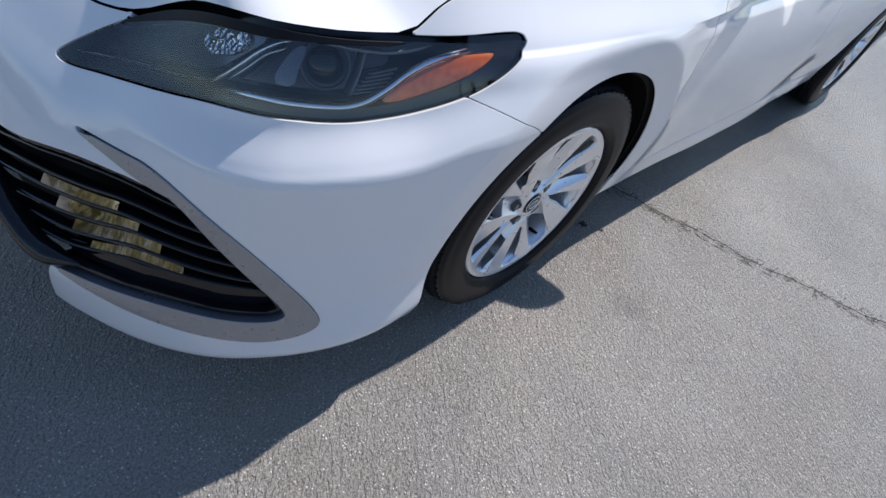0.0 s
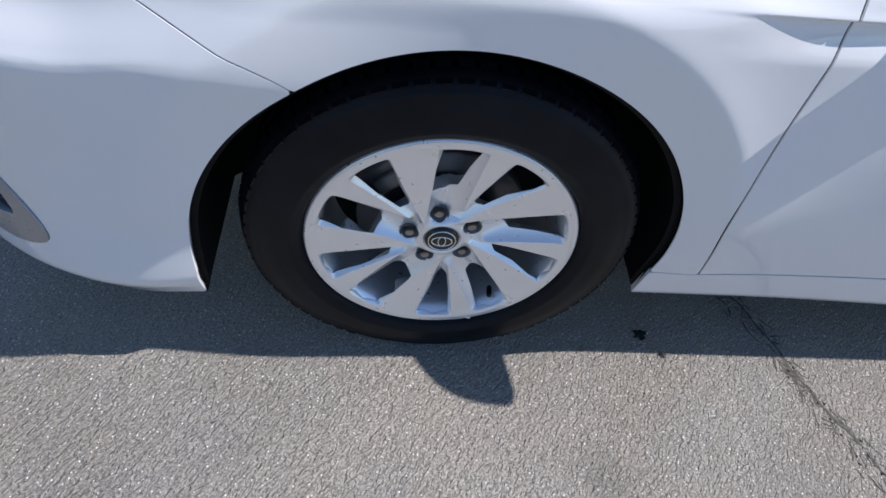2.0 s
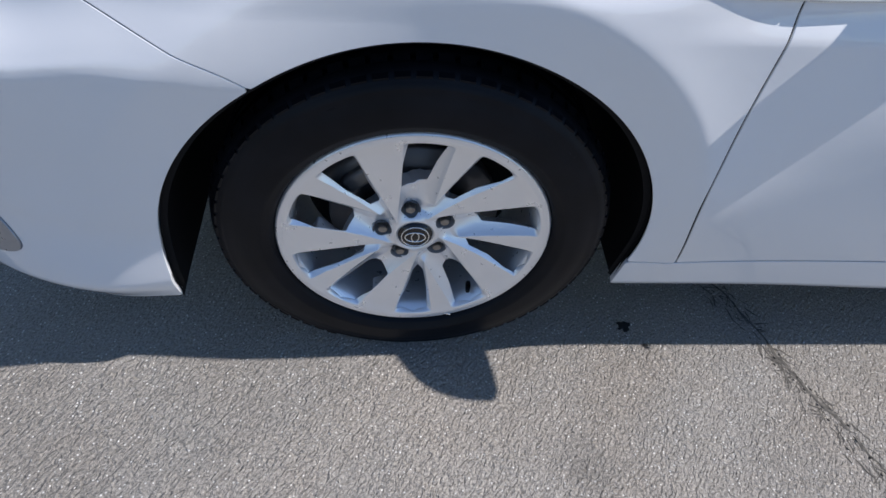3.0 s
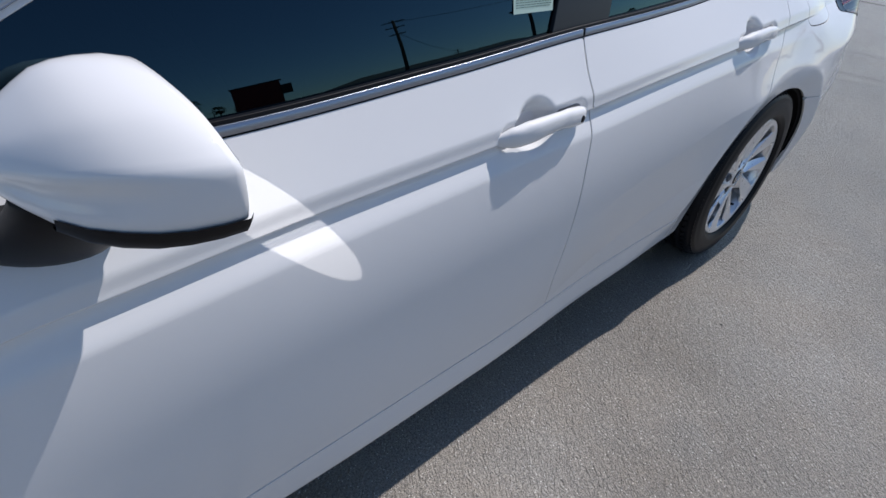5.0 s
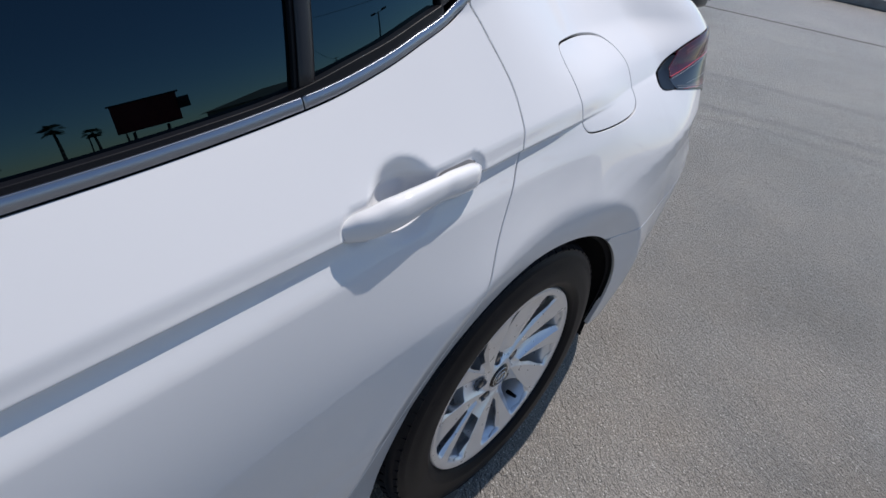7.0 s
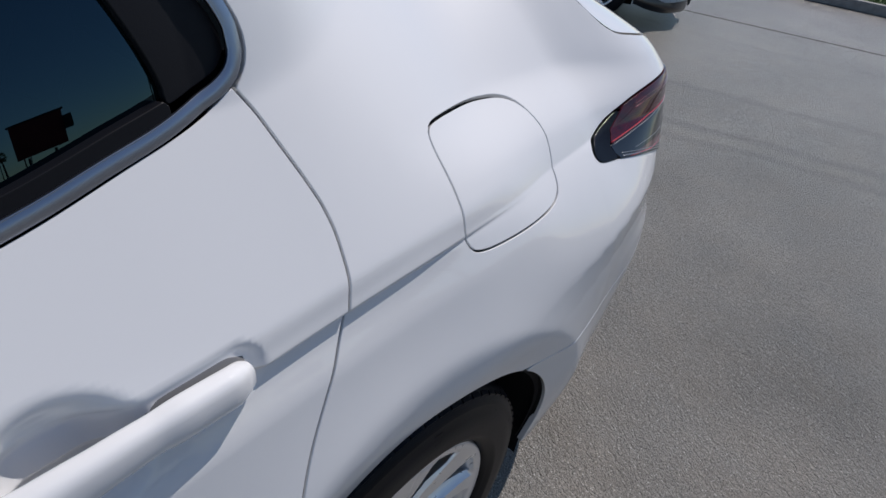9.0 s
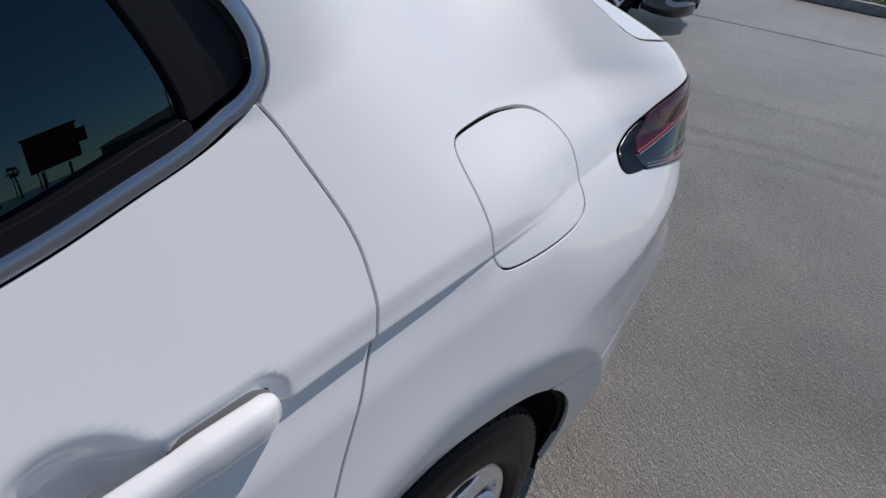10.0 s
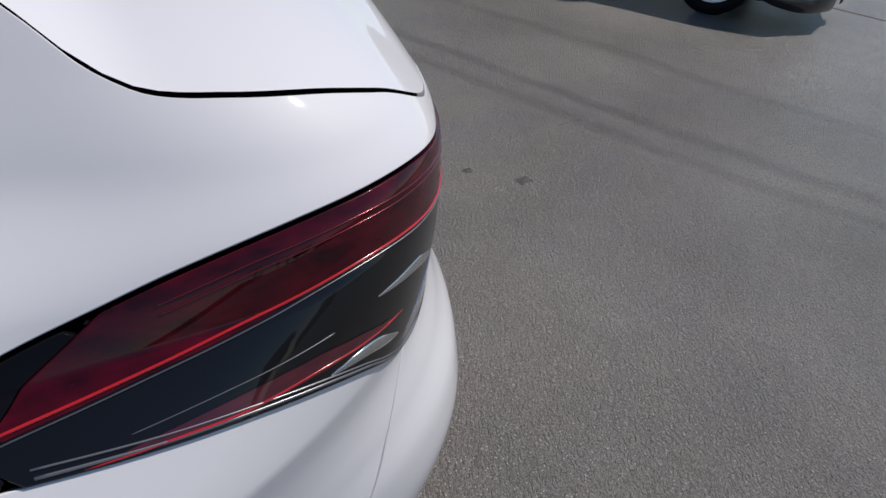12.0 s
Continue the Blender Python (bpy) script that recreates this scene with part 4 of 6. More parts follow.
bl = lambda a, b, n: [(s, float(belt(s)) + 0.0070) for s in np.linspace(a, b, n)]
both = trim("belt_trim", bl(0.47, 1.703, 12), door_f[0], "polished bright belt trim"), trim("belt_trim", bl(1.711, 2.405, 8), door_r[0], "polished bright belt trim")
twin(both[0], door_f[1]), twin(both[1], door_r[1])
rear_trim = trim("window_trim", bl(2.407, 2.66, 6) + [(2.70, 1.062), (2.722, 1.071), (2.737, 1.083), (2.743, 1.098), (2.743, 1.112), (2.738, 1.128), (2.712, 1.165), (2.63, 1.240), (2.46, 1.312), (2.2, 1.350), (1.9, 1.366), (1.5, 1.344), (1.15, 1.236), (0.85, 1.122), (0.684, 1.046), (0.60, 1.003), (0.535, 0.967)],
                 sedan, "polished bright trim round the rear side window")
twin(rear_trim, sedan)
pillar_seal = strip("pillar_seal", [(0.478, 0.956), (0.53, 0.985), (0.60, 1.021), (0.684, 1.062), (0.85, 1.137)], 0.0055, 0.003, BLACK, sedan, "black seal along the windscreen pillar", n=40)
twin(pillar_seal, sedan)
q_bar = strip("window_divider", [(divide(0.992), 0.992), (divide(1.31), 1.31)], 0.011, 0.004, PILLAR, door_r[0], "gloss black window divider", depth=0.006, n=12)
twin(q_bar, door_r[1])


# door handles
def handle(x0, x1, parent, lock, tuck=0.0):
    n = 40
    t = np.linspace(0, 1, n)
    s = x0 + (x1 - x0) * t
    z = crease(s) + 0.002 + 0.012 * np.sin(t * math.pi) - 0.004 * t
    p = skin(s, z, 0.0)
    q = np.tile((0.0, -1.0, 0.10), (n, 1))
    p[:, 1] = np.interp(t, (0, 1), (p[0, 1], p[-1, 1])) - np.interp(t, (0, 0.05, 0.18, 0.34, 0.5, 0.75, 0.92, 0.98, 1.0), (-0.008, -0.003, 0.0080, 0.0138, 0.0150, 0.0138, 0.0115, 0.006, -0.002)) + tuck
    size = np.interp(t, (0, 0.04, 0.12, 0.28, 0.5, 0.66, 0.74, 0.92, 0.98, 1.0), (0.30, 0.66, 1.0, 1.14, 0.98, 0.93, 1.03, 1.03, 0.85, 0.45))
    prof = [(0.0185 * math.copysign(abs(math.cos(a)) ** 0.66, math.cos(a)), (0.0150 if math.sin(a) > 0 else 0.0085) * math.copysign(abs(math.sin(a)) ** 0.72, math.sin(a))) for a in np.linspace(0, 2 * math.pi, 25)[:-1]]
    ob = part_mesh("handle", sweep(p, q, prof, "handle", scale=size), PAINT, parent, "white painted pull handle")
    back = t > 0.66
    base_p = skin(s[back], crease(s[back]) + 0.004, -0.0006)
    flat = [(0.0215 * math.cos(a), 0.0016 * math.sin(a)) for a in np.linspace(0, 2 * math.pi, 17)[:-1]]
    k0 = np.linspace(0, 1, int(back.sum()))
    part_mesh("handle_gasket", sweep(base_p, skin_normal(s[back], crease(s[back]) + 0.004), flat, "gasket", scale=np.interp(k0, (0, 0.2, 0.8, 1), (0.6, 1, 1, 0.55))), PLASTIC, ob, "dark grey gasket")
    if lock:
        k = n - 5
        me = lathe([(0.0001, -0.0015), (0.006, -0.0015), (0.0078, 0.0), (0.0078, 0.006)], (s[k], p[k, 1] - 0.0152, z[k] - 0.002), 20, "lock")
        part_mesh("key_lock", me, BLACK, ob, "round black key lock")
    return ob


handle(*HANDLES[0], door_f[0], True)
handle(*HANDLES[1], door_r[0], False, 0.007)


# wheels
def polar(rows, shift=0.0, bends=2):
    """Outline from (share of the rim's radius, degrees from the nut, anticlockwise), with tight round corners."""
    p = np.array([(-0.2335 * q * math.sin(radians(a + shift)), 0.2335 * q * math.cos(radians(a + shift))) for q, a in rows])
    if not bends:
        return p
    nxt = np.roll(p, -1, 0)
    return rounded(np.stack((p, 0.82 * p + 0.18 * nxt, 0.18 * p + 0.82 * nxt), 1).reshape(-1, 2), bends)


def spoke_meshes():
    """Two spokes of the cast face, either side of the nut: flat wedges that point at the hub, with sloping flanks."""
    pair_rows = ((0.90, -5.0), (0.915, -13), (0.90, -21.5), (0.70, -19.5), (0.50, -17.5), (0.455, -7), (0.50, 3.0), (0.70, -0.5))
    side_rows = ((0.90, -37), (0.915, -45), (0.895, -54), (0.80, -53.5), (0.62, -49.5), (0.44, -46), (0.40, -40.5), (0.44, -35.0), (0.66, -35.5))
    holes = [inside(polar(pair_rows)), inside(polar(side_rows)), inside(polar(side_rows, 72))]
    broad, slim = ((0.96, -3.5), (0.96, 16.5), (0.56, 21.0), (0.19, 36.0), (0.55, 2.0)), ((0.96, -23.5), (0.33, -31.5), (0.55, -33.5), (0.96, -35.0))
    wedges = [inside(polar(w, k, 0)) for w, k in ((broad, 0), (slim, 0), (broad, -72), (slim, 72))]
    face = curve((0.028, 0.036, 0.048, 0.075, 0.11, 0.16, 0.20, 0.2145, 0.222, 0.229), (-0.073, -0.0775, -0.0765, -0.0755, -0.0775, -0.0835, -0.0890, -0.0925, -0.0940, -0.0941))

    def height(x, z):
        r = np.hypot(x, z)
        d = np.maximum(-np.maximum.reduce([w(x, z) for w in wedges]), 0)
        inner = step(0.034, 0.056, r)
        deep = 0.032 - 0.016 * (1 - step(0.06, 0.12, r))
        return face(r) + deep * (1 - np.exp(-1.25 * d / deep)) * inner * (1 - step(0.206, 0.215, r))

    def point(r, a):
        x, z = -r * np.sin(a), r * np.cos(a)
        return np.stack((x, height(x, z), z), -1)

    def normal(r, a):
        e = 0.0006
        x, z = -r * np.sin(a), r * np.cos(a)
        gx = (height(x + e, z) - height(x - e, z)) / (2 * e)
        gz = (height(x, z + e) - height(x, z - e)) / (2 * e)
        n = np.stack((gx, -np.ones_like(gx), gz), -1)
        return n / np.linalg.norm(n, axis=-1, keepdims=True)

    made = []
    for lo, hi, cols in ((-11.5, 27.5, 90), (-44.5, -11.5, 76)):
        r, a = np.meshgrid(np.linspace(0.029, 0.2290, 132), np.radians(np.linspace(lo, hi, cols)), indexing="ij")
        x, z = -r * np.sin(a), r * np.cos(a)
        f = np.minimum.reduce([-h(x, z) for h in holes] + [np.hypot(x, z - 0.0565) - 0.0158])
        me = trimmed("spoke", r, a, f, point, normal, 0.026, borders=False)
        me.materials.append(ALLOY)
        made.append(me)
    return made


SPOKES = spoke_meshes()


def wheel(xc, name="wheel"):
    c = (xc, 0.1165, RW)
    R = 0.2335
    rim = lathe([(0.205, 0.10), (0.207, 0.02), (0.205, -0.06), (0.211, -0.082), (0.219, -0.0905), (0.226, -0.0935), (0.2315, -0.092), (R, -0.086), (0.2325, -0.078), (0.221, -0.072), (0.219, 0.0), (0.222, 0.10)], c, 96, "wheel")
    w = part_mesh(name, rim, ALLOY, sedan, "silver ten-spoke alloy wheel")
    # the cast face: one spoke to each side of a wheel nut, cut out between, ten in all
    for i in range(5):
        turn = Matrix.Translation(c) @ pose(0, 0, 0, 0, 72 * i - 11.5, 0)
        for me in SPOKES:
            ob = new("spoke", me)
            ob.matrix_basis = turn
            child(ob, w)
    # wheel nuts in their wells
    bm = bmesh.new()
    bmesh.ops.create_cone(bm, cap_ends=True, segments=6, radius1=0.0095, radius2=0.0085, depth=0.022, matrix=pose(0, 0, 0, 90))
    nut = bpy.data.meshes.new("wheel_nut")
    bmesh.ops.bevel(bm, geom=bm.edges[:], offset=0.0012, segments=2, affect="EDGES")
    bm.to_mesh(nut), bm.free()
    nut.materials.append(STEEL)
    well = lathe([(0.0001, 0.020), (0.0135, 0.020), (0.0150, 0.0), (0.0175, -0.003)], (0, 0, 0), 24, "nut_well")
    well.materials.append(PLASTIC)
    for i in range(5):
        m = Matrix.Translation(c) @ pose(0, 0, 0, 0, 72 * i - 11.5, 0) @ Matrix.Translation((0, -0.053, 0.0565))
        for nm, me in (("wheel_nut", nut), ("nut_well", well)):
            ob = new(nm, me)
            ob.matrix_basis = m @ Matrix.Translation((0, -0.007 if nm == "wheel_nut" else -0.0130, 0))
            child(ob, w)
    cap = lathe([(0.0001, -0.0805), (0.018, -0.0805), (0.029, -0.078), (0.0305, -0.071)], c, 40, "cap")
    part_mesh("centre_cap", cap, GLOSSBLACK, w, "black centre cap with a bright oval emblem")
    # emblem: plain bright rings
    for nm, rx, rz, dz, r in (("emblem_ring", 0.0235, 0.0235, 0, 0.0011), ("emblem_oval", 0.0175, 0.0115, 0, 0.0013), ("emblem_oval", 0.0065, 0.0112, 0, 0.0011)):
        a = np.linspace(0, 2 * math.pi, 37)[:-1]
        pts = np.stack((c[0] + rx * np.cos(a), np.full(36, c[1] - 0.0808 if rx < 0.02 else c[1] - 0.0798), c[2] + dz + rz * np.sin(a)), -1)
        prof = [(r * math.cos(b), r * math.sin(b)) for b in np.linspace(0, 2 * math.pi, 9)[:-1]]
        part_mesh(nm, sweep(pts, np.tile((0, -1.0, 0), (36, 1)), prof, nm, closed=True), CHROME, w)
    # valve stem near the rim
    bm = rod(bmesh.new(), (c[0] + 0.114, c[1] - 0.077, c[2] - 0.160), (c[0] + 0.120, c[1] - 0.05, c[2] - 0.170), 0.0042, 0.006)
    part("valve", bm, BLACK, w)
    # tyre
    T = 0.3335
    prof = [(0.222, 0.085), (0.24, 0.098), (0.275, 0.1075), (0.31, 0.102), (0.322, 0.092), (T, 0.078)]
    for yy in (0.055, 0.018, -0.018, -0.055):
        prof += [(T, yy + 0.005), (T - 0.008, yy + 0.004), (T - 0.008, yy - 0.004), (T, yy - 0.005)]
    prof += [(T, -0.076), (0.3285, -0.086), (0.322, -0.0935), (0.3195, -0.0950), (0.3165, -0.0965), (0.311, -0.1015), (0.3085, -0.1012), (0.296, -0.1058), (0.275, -0.1085), (0.258, -0.1070), (0.2545, -0.1073), (0.2515, -0.1058), (0.246, -0.1025), (0.2425, -0.1002), (0.2395, -0.0988), (0.2365, -0.0935), (0.2325, -0.085)]
    tyre = part_mesh("tyre", lathe(prof, c, 128, "tyre"), RUBBER, w, "black road tyre with ribbed tread")
    for v in tyre.data.vertices:                 # flat where it stands
        if v.co.z < 0.0:
            v.co.z = 0.0
    # shoulder blocks, and worn raised marks on the sidewall
    bv, bf = [], []
    rnd = random.Random(2)
    def lug(a0, a1, r0, r1, y0, y1, up):
        k = len(bv)
        for a in (a0, a1):
            for r, y in ((r0, y0), (r1, y1)):
                for h in (0, up):
                    rr = r + h * (1 if abs(y) < 0.095 else 0.0)
                    yy = y - (h if abs(y) >= 0.095 else h * 0.25)
                    bv.append((c[0] + rr * math.cos(a), c[1] + yy, c[2] + rr * math.sin(a)))
        bf.extend([(k + 1, k + 3, k + 7, k + 5), (k, k + 1, k + 5, k + 4), (k + 2, k + 6, k + 7, k + 3), (k, k + 2, k + 3, k + 1), (k + 4, k + 5, k + 7, k + 6)])
    for i in range(72):
        a = 2 * math.pi * i / 72
        if RW + T * math.sin(a) > 0.03:
            lug(a, a + 0.064, T + 0.0005, 0.3200, -0.0585, -0.0940, 0.0045)
    for i in range(40):
        a = 1.2 + 2 * math.pi * i / 40 + rnd.uniform(0, 0.05)
        if RW + 0.3 * math.sin(a) > 0.05 and rnd.random() < 0.5:
            lug(a, a + rnd.uniform(0.02, 0.06), 0.2865, 0.302, -0.1063, -0.1030, 0.0010)
    tagged(part_mesh("tread_shoulder", mesh_from("tread_shoulder", bv, bf, smooth=False), RUBBER, w), kind="stuff")
    # brake
    disc = lathe([(0.06, -0.02), (0.075, -0.024), (0.148, -0.024), (0.150, -0.020), (0.150, 0.004), (0.075, 0.004)], c, 64, "disc")
    part_mesh("brake_disc", disc, DISC, w, "grey steel brake disc")
    bm = bmesh.new()
    cal = pose(*c) @ pose(0, 0, 0, 0, -42, 0)
    box(bm, (0.12, 0.06, 0.05), cal @ Matrix.Translation((0, -0.012, 0.148)), 0.012)
    box(bm, (0.06, 0.022, 0.030), cal @ Matrix.Translation((0, -0.046, 0.142)), 0.008)
    rod(bm, cal @ Vector((-0.045, -0.055, 0.14)), cal @ Vector((-0.045, -0.025, 0.14)), 0.009)
    rod(bm, cal @ Vector((0.045, -0.055, 0.14)), cal @ Vector((0.045, -0.025, 0.14)), 0.009)
    part("brake_caliper", bm, IRON, w, "grey brake caliper")
    back = lathe([(0.0001, 0.06), (0.20, 0.06)], c, 40, "back")
    part_mesh("inner_cover", back, DARK, w)
    return w


def whole_copy(ob, m, parent):
    made = {}
    for o in (ob, *ob.children_recursive):
        k = made[o] = new(o.name.split(".")[0], o.data)
        k.matrix_basis = (m @ o.matrix_basis) if o is ob else o.matrix_basis
        k.parent = made.get(o.parent, parent)
        k.matrix_parent_inverse = o.matrix_parent_inverse
        if "label" in o:
            k["label"] = o["label"]
    return made[ob]


front_wheel = wheel(0.0)
whole_copy(front_wheel, Matrix.Translation((WB, 0, 0)), sedan)
whole_copy(front_wheel, MIRRORED, sedan)
whole_copy(front_wheel, MIRRORED @ Matrix.Translation((WB, 0, 0)), sedan)
# the nick in the front rim's edge
bm = bmesh.new()
box(bm, (0.014, 0.003, 0.006), pose(0.079, 0.0235, 0.110, 0, 20, 0), 0.001)
part("rim_scuff", bm, FACET, front_wheel, "bright scuff on the rim's edge")

# wheel housings
for k, (xc, zc, r) in enumerate(ARCHES):
    verts, n = [], 56
    for i in range(n + 1):
        a = -0.27 + (math.pi + 0.54) * i / n
        c, d = math.cos(a), math.sin(a)
        c = math.copysign(1.0, c) if d < 0 else c
        rim_y = float(skin(np.array(xc + (r + 0.001) * c), np.array(max(zc + (r + 0.001) * d, 0.22)), 0.007)[1])
        for rr, y in ((r + 0.001, rim_y), (r + 0.004, rim_y + 0.05), (r + 0.012, 0.30), (r - 0.05, 0.34), (0.05, 0.34)):
            verts.append((xc + rr * c, y, zc + rr * d))
    me = mesh_from("wheel_housing", verts, [(i * 5 + j, i * 5 + j + 1, (i + 1) * 5 + j + 1, (i + 1) * 5 + j) for i in range(n) for j in range(4)])
    both_sides("wheel_housing", me, DARK, "black plastic wheel housing")
# underside, cabin floor, bulkheads, and added plates that block stray sun
bm = bmesh.new()
box(bm, (1.72, 1.50, 0.05), Matrix.Translation((1.43, HALF, 0.215)))
box(bm, (0.5, 1.0, 0.05), Matrix.Translation((-0.6, HALF, 0.25)))
box(bm, (0.9, 1.04, 0.05), Matrix.Translation((0.0, HALF, 0.25)))
box(bm, (0.8, 1.04, 0.05), Matrix.Translation((2.85, HALF, 0.27)))
box(bm, (0.42, 1.3, 0.05), Matrix.Translation((3.45, HALF, 0.28)))
box(bm, (0.04, 1.4, 0.6), Matrix.Translation((0.45, HALF, 0.52)))
box(bm, (0.04, 1.3, 0.6), Matrix.Translation((2.9, HALF, 0.62)))
box(bm, (0.05, 0.9, 0.35), Matrix.Translation((-0.72, HALF, 0.42)))
# unseen added plates: stop sun leaking through the hood gaps to the ground
for y in (0.20, 2 * HALF - 0.20):
    box(bm, (0.215, 0.20, 0.012), Matrix.Translation((-0.3925, y, 0.60)))
part("underbody", bm, DARK, sedan, smooth=False)
# added filler between the wheels, run low so that it shades the ground more
for a, b in ((-0.38, 0.38), (2.47, 3.23)):
    bm = box(bmesh.new(), (b - a, 1.02, 0.55), Matrix.Translation(((a + b) / 2, HALF, 0.40)))
    part("inner_body", bm, DARK, sedan, smooth=False)
for y in (0.50, 1.34):
    bm = bmesh.new()
    box(bm, (0.5, 0.5, 0.16), pose(1.15, y, 0.48, 0, -6, 0), 0.06)
    box(bm, (0.13, 0.48, 0.62), pose(1.48, y, 0.78, 0, 14, 0), 0.06)
    box(bm, (0.10, 0.26, 0.18), pose(1.60, y, 1.16, 0, 10, 0), 0.045)
    part("front_seat", bm, CLOTH, sedan, "dark grey cloth seat")
bm = bmesh.new()
box(bm, (0.5, 1.3, 0.16), pose(2.2, HALF, 0.50, 0, -5, 0), 0.06)
box(bm, (0.14, 1.3, 0.60), pose(2.56, HALF, 0.80, 0, 20, 0), 0.06)
for y in (0.55, 1.29):
    box(bm, (0.09, 0.25, 0.15), pose(2.70, y, 1.13, 0, 12, 0), 0.04)
part("rear_bench", bm, CLOTH, sedan, "dark grey cloth rear bench")
bm = box(bmesh.new(), (0.5, 1.16, 0.05), pose(3.05, HALF, 0.98, 0, 0, 0), 0.015)
part("parcel_shelf", bm, CLOTH, sedan)
bm = box(bmesh.new(), (0.42, 1.36, 0.22), pose(0.72, HALF, 0.80, 0, 8, 0), 0.06)
part("dashboard", bm, BLACK, sedan)
a = np.linspace(0, 2 * math.pi, 49)[:-1]
tilt = pose(1.02, 0.52, 0.90, 0, 62, 0)
pts = [tilt @ Vector((0.185 * math.cos(k), 0.185 * math.sin(k), 0)) for k in a]
nrm = [tilt.to_3x3() @ Vector((math.cos(k), math.sin(k), 0)) for k in a]
part_mesh("steering_wheel", sweep(pts, nrm, [(0.014 * math.cos(b), 0.014 * math.sin(b)) for b in np.linspace(0, 2 * math.pi, 11)[:-1]], "steering", closed=True), BLACK, sedan)
# grey inner pillar trim behind the rear glass
st = strip("pillar_trim", [(2.60, 1.06), (2.63, 1.12), (2.60, 1.19), (2.50, 1.27)], 0.020, 0.01, PALETRIM, sedan, "pale grey inner pillar trim", depth=0.09, n=24)
twin(st, sedan)


# ---- door mirrors ----
def mirror():
    """Housing lofted through one rounded outline whose extents change along x, on a tapered black foot."""
    shape = rounded(((0.98, -0.55), (0.6, -0.92), (0.0, -1.0), (-0.72, -0.97), (-0.98, -0.80), (-1.0, -0.30), (-0.97, 0.04), (-0.95, 0.12), (-0.90, 0.18), (-0.66, 0.46), (-0.36, 0.72), (0.25, 0.95), (0.72, 1.0), (0.97, 0.80), (1.0, 0.2)), 2)
    hop = np.r_[0, np.cumsum(np.hypot(*np.diff(np.r_[shape, shape[:1]], axis=0).T))]
    n = 64
    at = np.linspace(0, hop[-1], n + 1)[:-1]
    ring = np.stack([np.interp(at, hop, np.r_[shape[:, k], shape[:1, k]]) for k in (0, 1)], -1)
    xs = np.array((0.866, 0.863, 0.856, 0.840, 0.815, 0.790, 0.765, 0.742, 0.722, 0.705, 0.693, 0.685, 0.682))
    outer = np.interp(xs, (0.682, 0.685, 0.693, 0.705, 0.722, 0.742, 0.765, 0.79, 0.815, 0.84, 0.863, 0.866), (0.044, 0.034, 0.018, 0.0, -0.024, -0.046, -0.066, -0.082, -0.092, -0.099, -0.101, -0.097))
    inner = np.interp(xs, (0.682, 0.685, 0.693, 0.705, 0.722, 0.76, 0.866), (0.052, 0.062, 0.074, 0.084, 0.091, 0.096, 0.094))
    high = np.interp(xs, (0.682, 0.685, 0.693, 0.705, 0.722, 0.742, 0.765, 0.80, 0.84, 0.863, 0.866), (0.984, 0.992, 1.004, 1.016, 1.028, 1.040, 1.051, 1.059, 1.058, 1.052, 1.046))
    deep = np.interp(xs, (0.682, 0.685, 0.693, 0.705, 0.722, 0.742, 0.78, 0.82, 0.863, 0.866), (0.982, 0.973, 0.960, 0.948, 0.937, 0.930, 0.924, 0.922, 0.924, 0.928))

    def loft(grow, rows, pick):
        v = []
        for i in rows:
            for k in pick:
                a, b = ring[k]
                y = (outer[i] + inner[i]) / 2 + a * ((inner[i] - outer[i]) / 2 + grow)
                z = (high[i] + deep[i]) / 2 + b * ((high[i] - deep[i]) / 2 + grow)
                # a hollow flank under the crease, fading towards the glass
                y += 0.011 * step(0.2, 0.6, -a) * math.exp(-((b + 0.22) / 0.26) ** 2) * (1 - step(0.74, 0.83, xs[i])) * step(0.685, 0.71, xs[i])
                v.append((xs[i] - 0.18 * (y + 0.1) * step(0.70, 0.85, xs[i]), y, z))
        m = len(pick)
        turn = m if m == n else m - 1
        f = [(i * m + (k + 1) % m, (i + 1) * m + (k + 1) % m, (i + 1) * m + k, i * m + k) for i in range(len(rows) - 1) for k in range(turn)]
        return v, f
    every = list(range(n))
    verts, faces = loft(0.0, range(len(xs)), every)
    faces.append(tuple((len(xs) - 1) * n + k for k in range(n))[::-1])
    house = part_mesh("side_mirror", mesh_from("mirror", verts, faces), PAINT, sedan, "white door mirror on a black foot")
    rim = verts[:n]
    cx, cy, cz = (sum(v[q] for v in rim) / n for q in range(3))
    lip = [(cx + (v[0] - cx) * 0.95 + 0.002, cy + (v[1] - cy) * 0.965, cz + (v[2] - cz) * 0.95) for v in rim]
    well = [(cx - 0.018 - 0.295 * (v[1] - cy) * 0.93 - 0.04 * (v[2] - cz), cy + (v[1] - cy) * 0.93, cz + (v[2] - cz) * 0.90) for v in rim]
    part_mesh("mirror_glass", mesh_from("mirror_glass", well, [tuple(range(n))], smooth=False), MIRROR, house, "mirror glass")
    strips = [(q * n + k, q * n + (k + 1) % n, (q + 1) * n + (k + 1) % n, (q + 1) * n + k) for q in range(2) for k in range(n)]
    part_mesh("mirror_rim", mesh_from("mirror_rim", rim + lip + well, strips), BLACK, house)
    # black lower band from the foot to the outer tip
    low = [k for k in every if ring[k, 1] < -0.62]
    first = next(q for q, k in enumerate(low) if (k - 1) % n not in low)
    low = low[first:] + low[:first]
    v, f = loft(0.0025, range(0, 9), low)
    m = len(low)
    v = [(p[0] + (0.003 if q < m else 0.0), p[1], p[2] - 0.009 * min(1.0, max(0.0, (0.950 - p[2]) / 0.02))) for q, p in enumerate(v)]
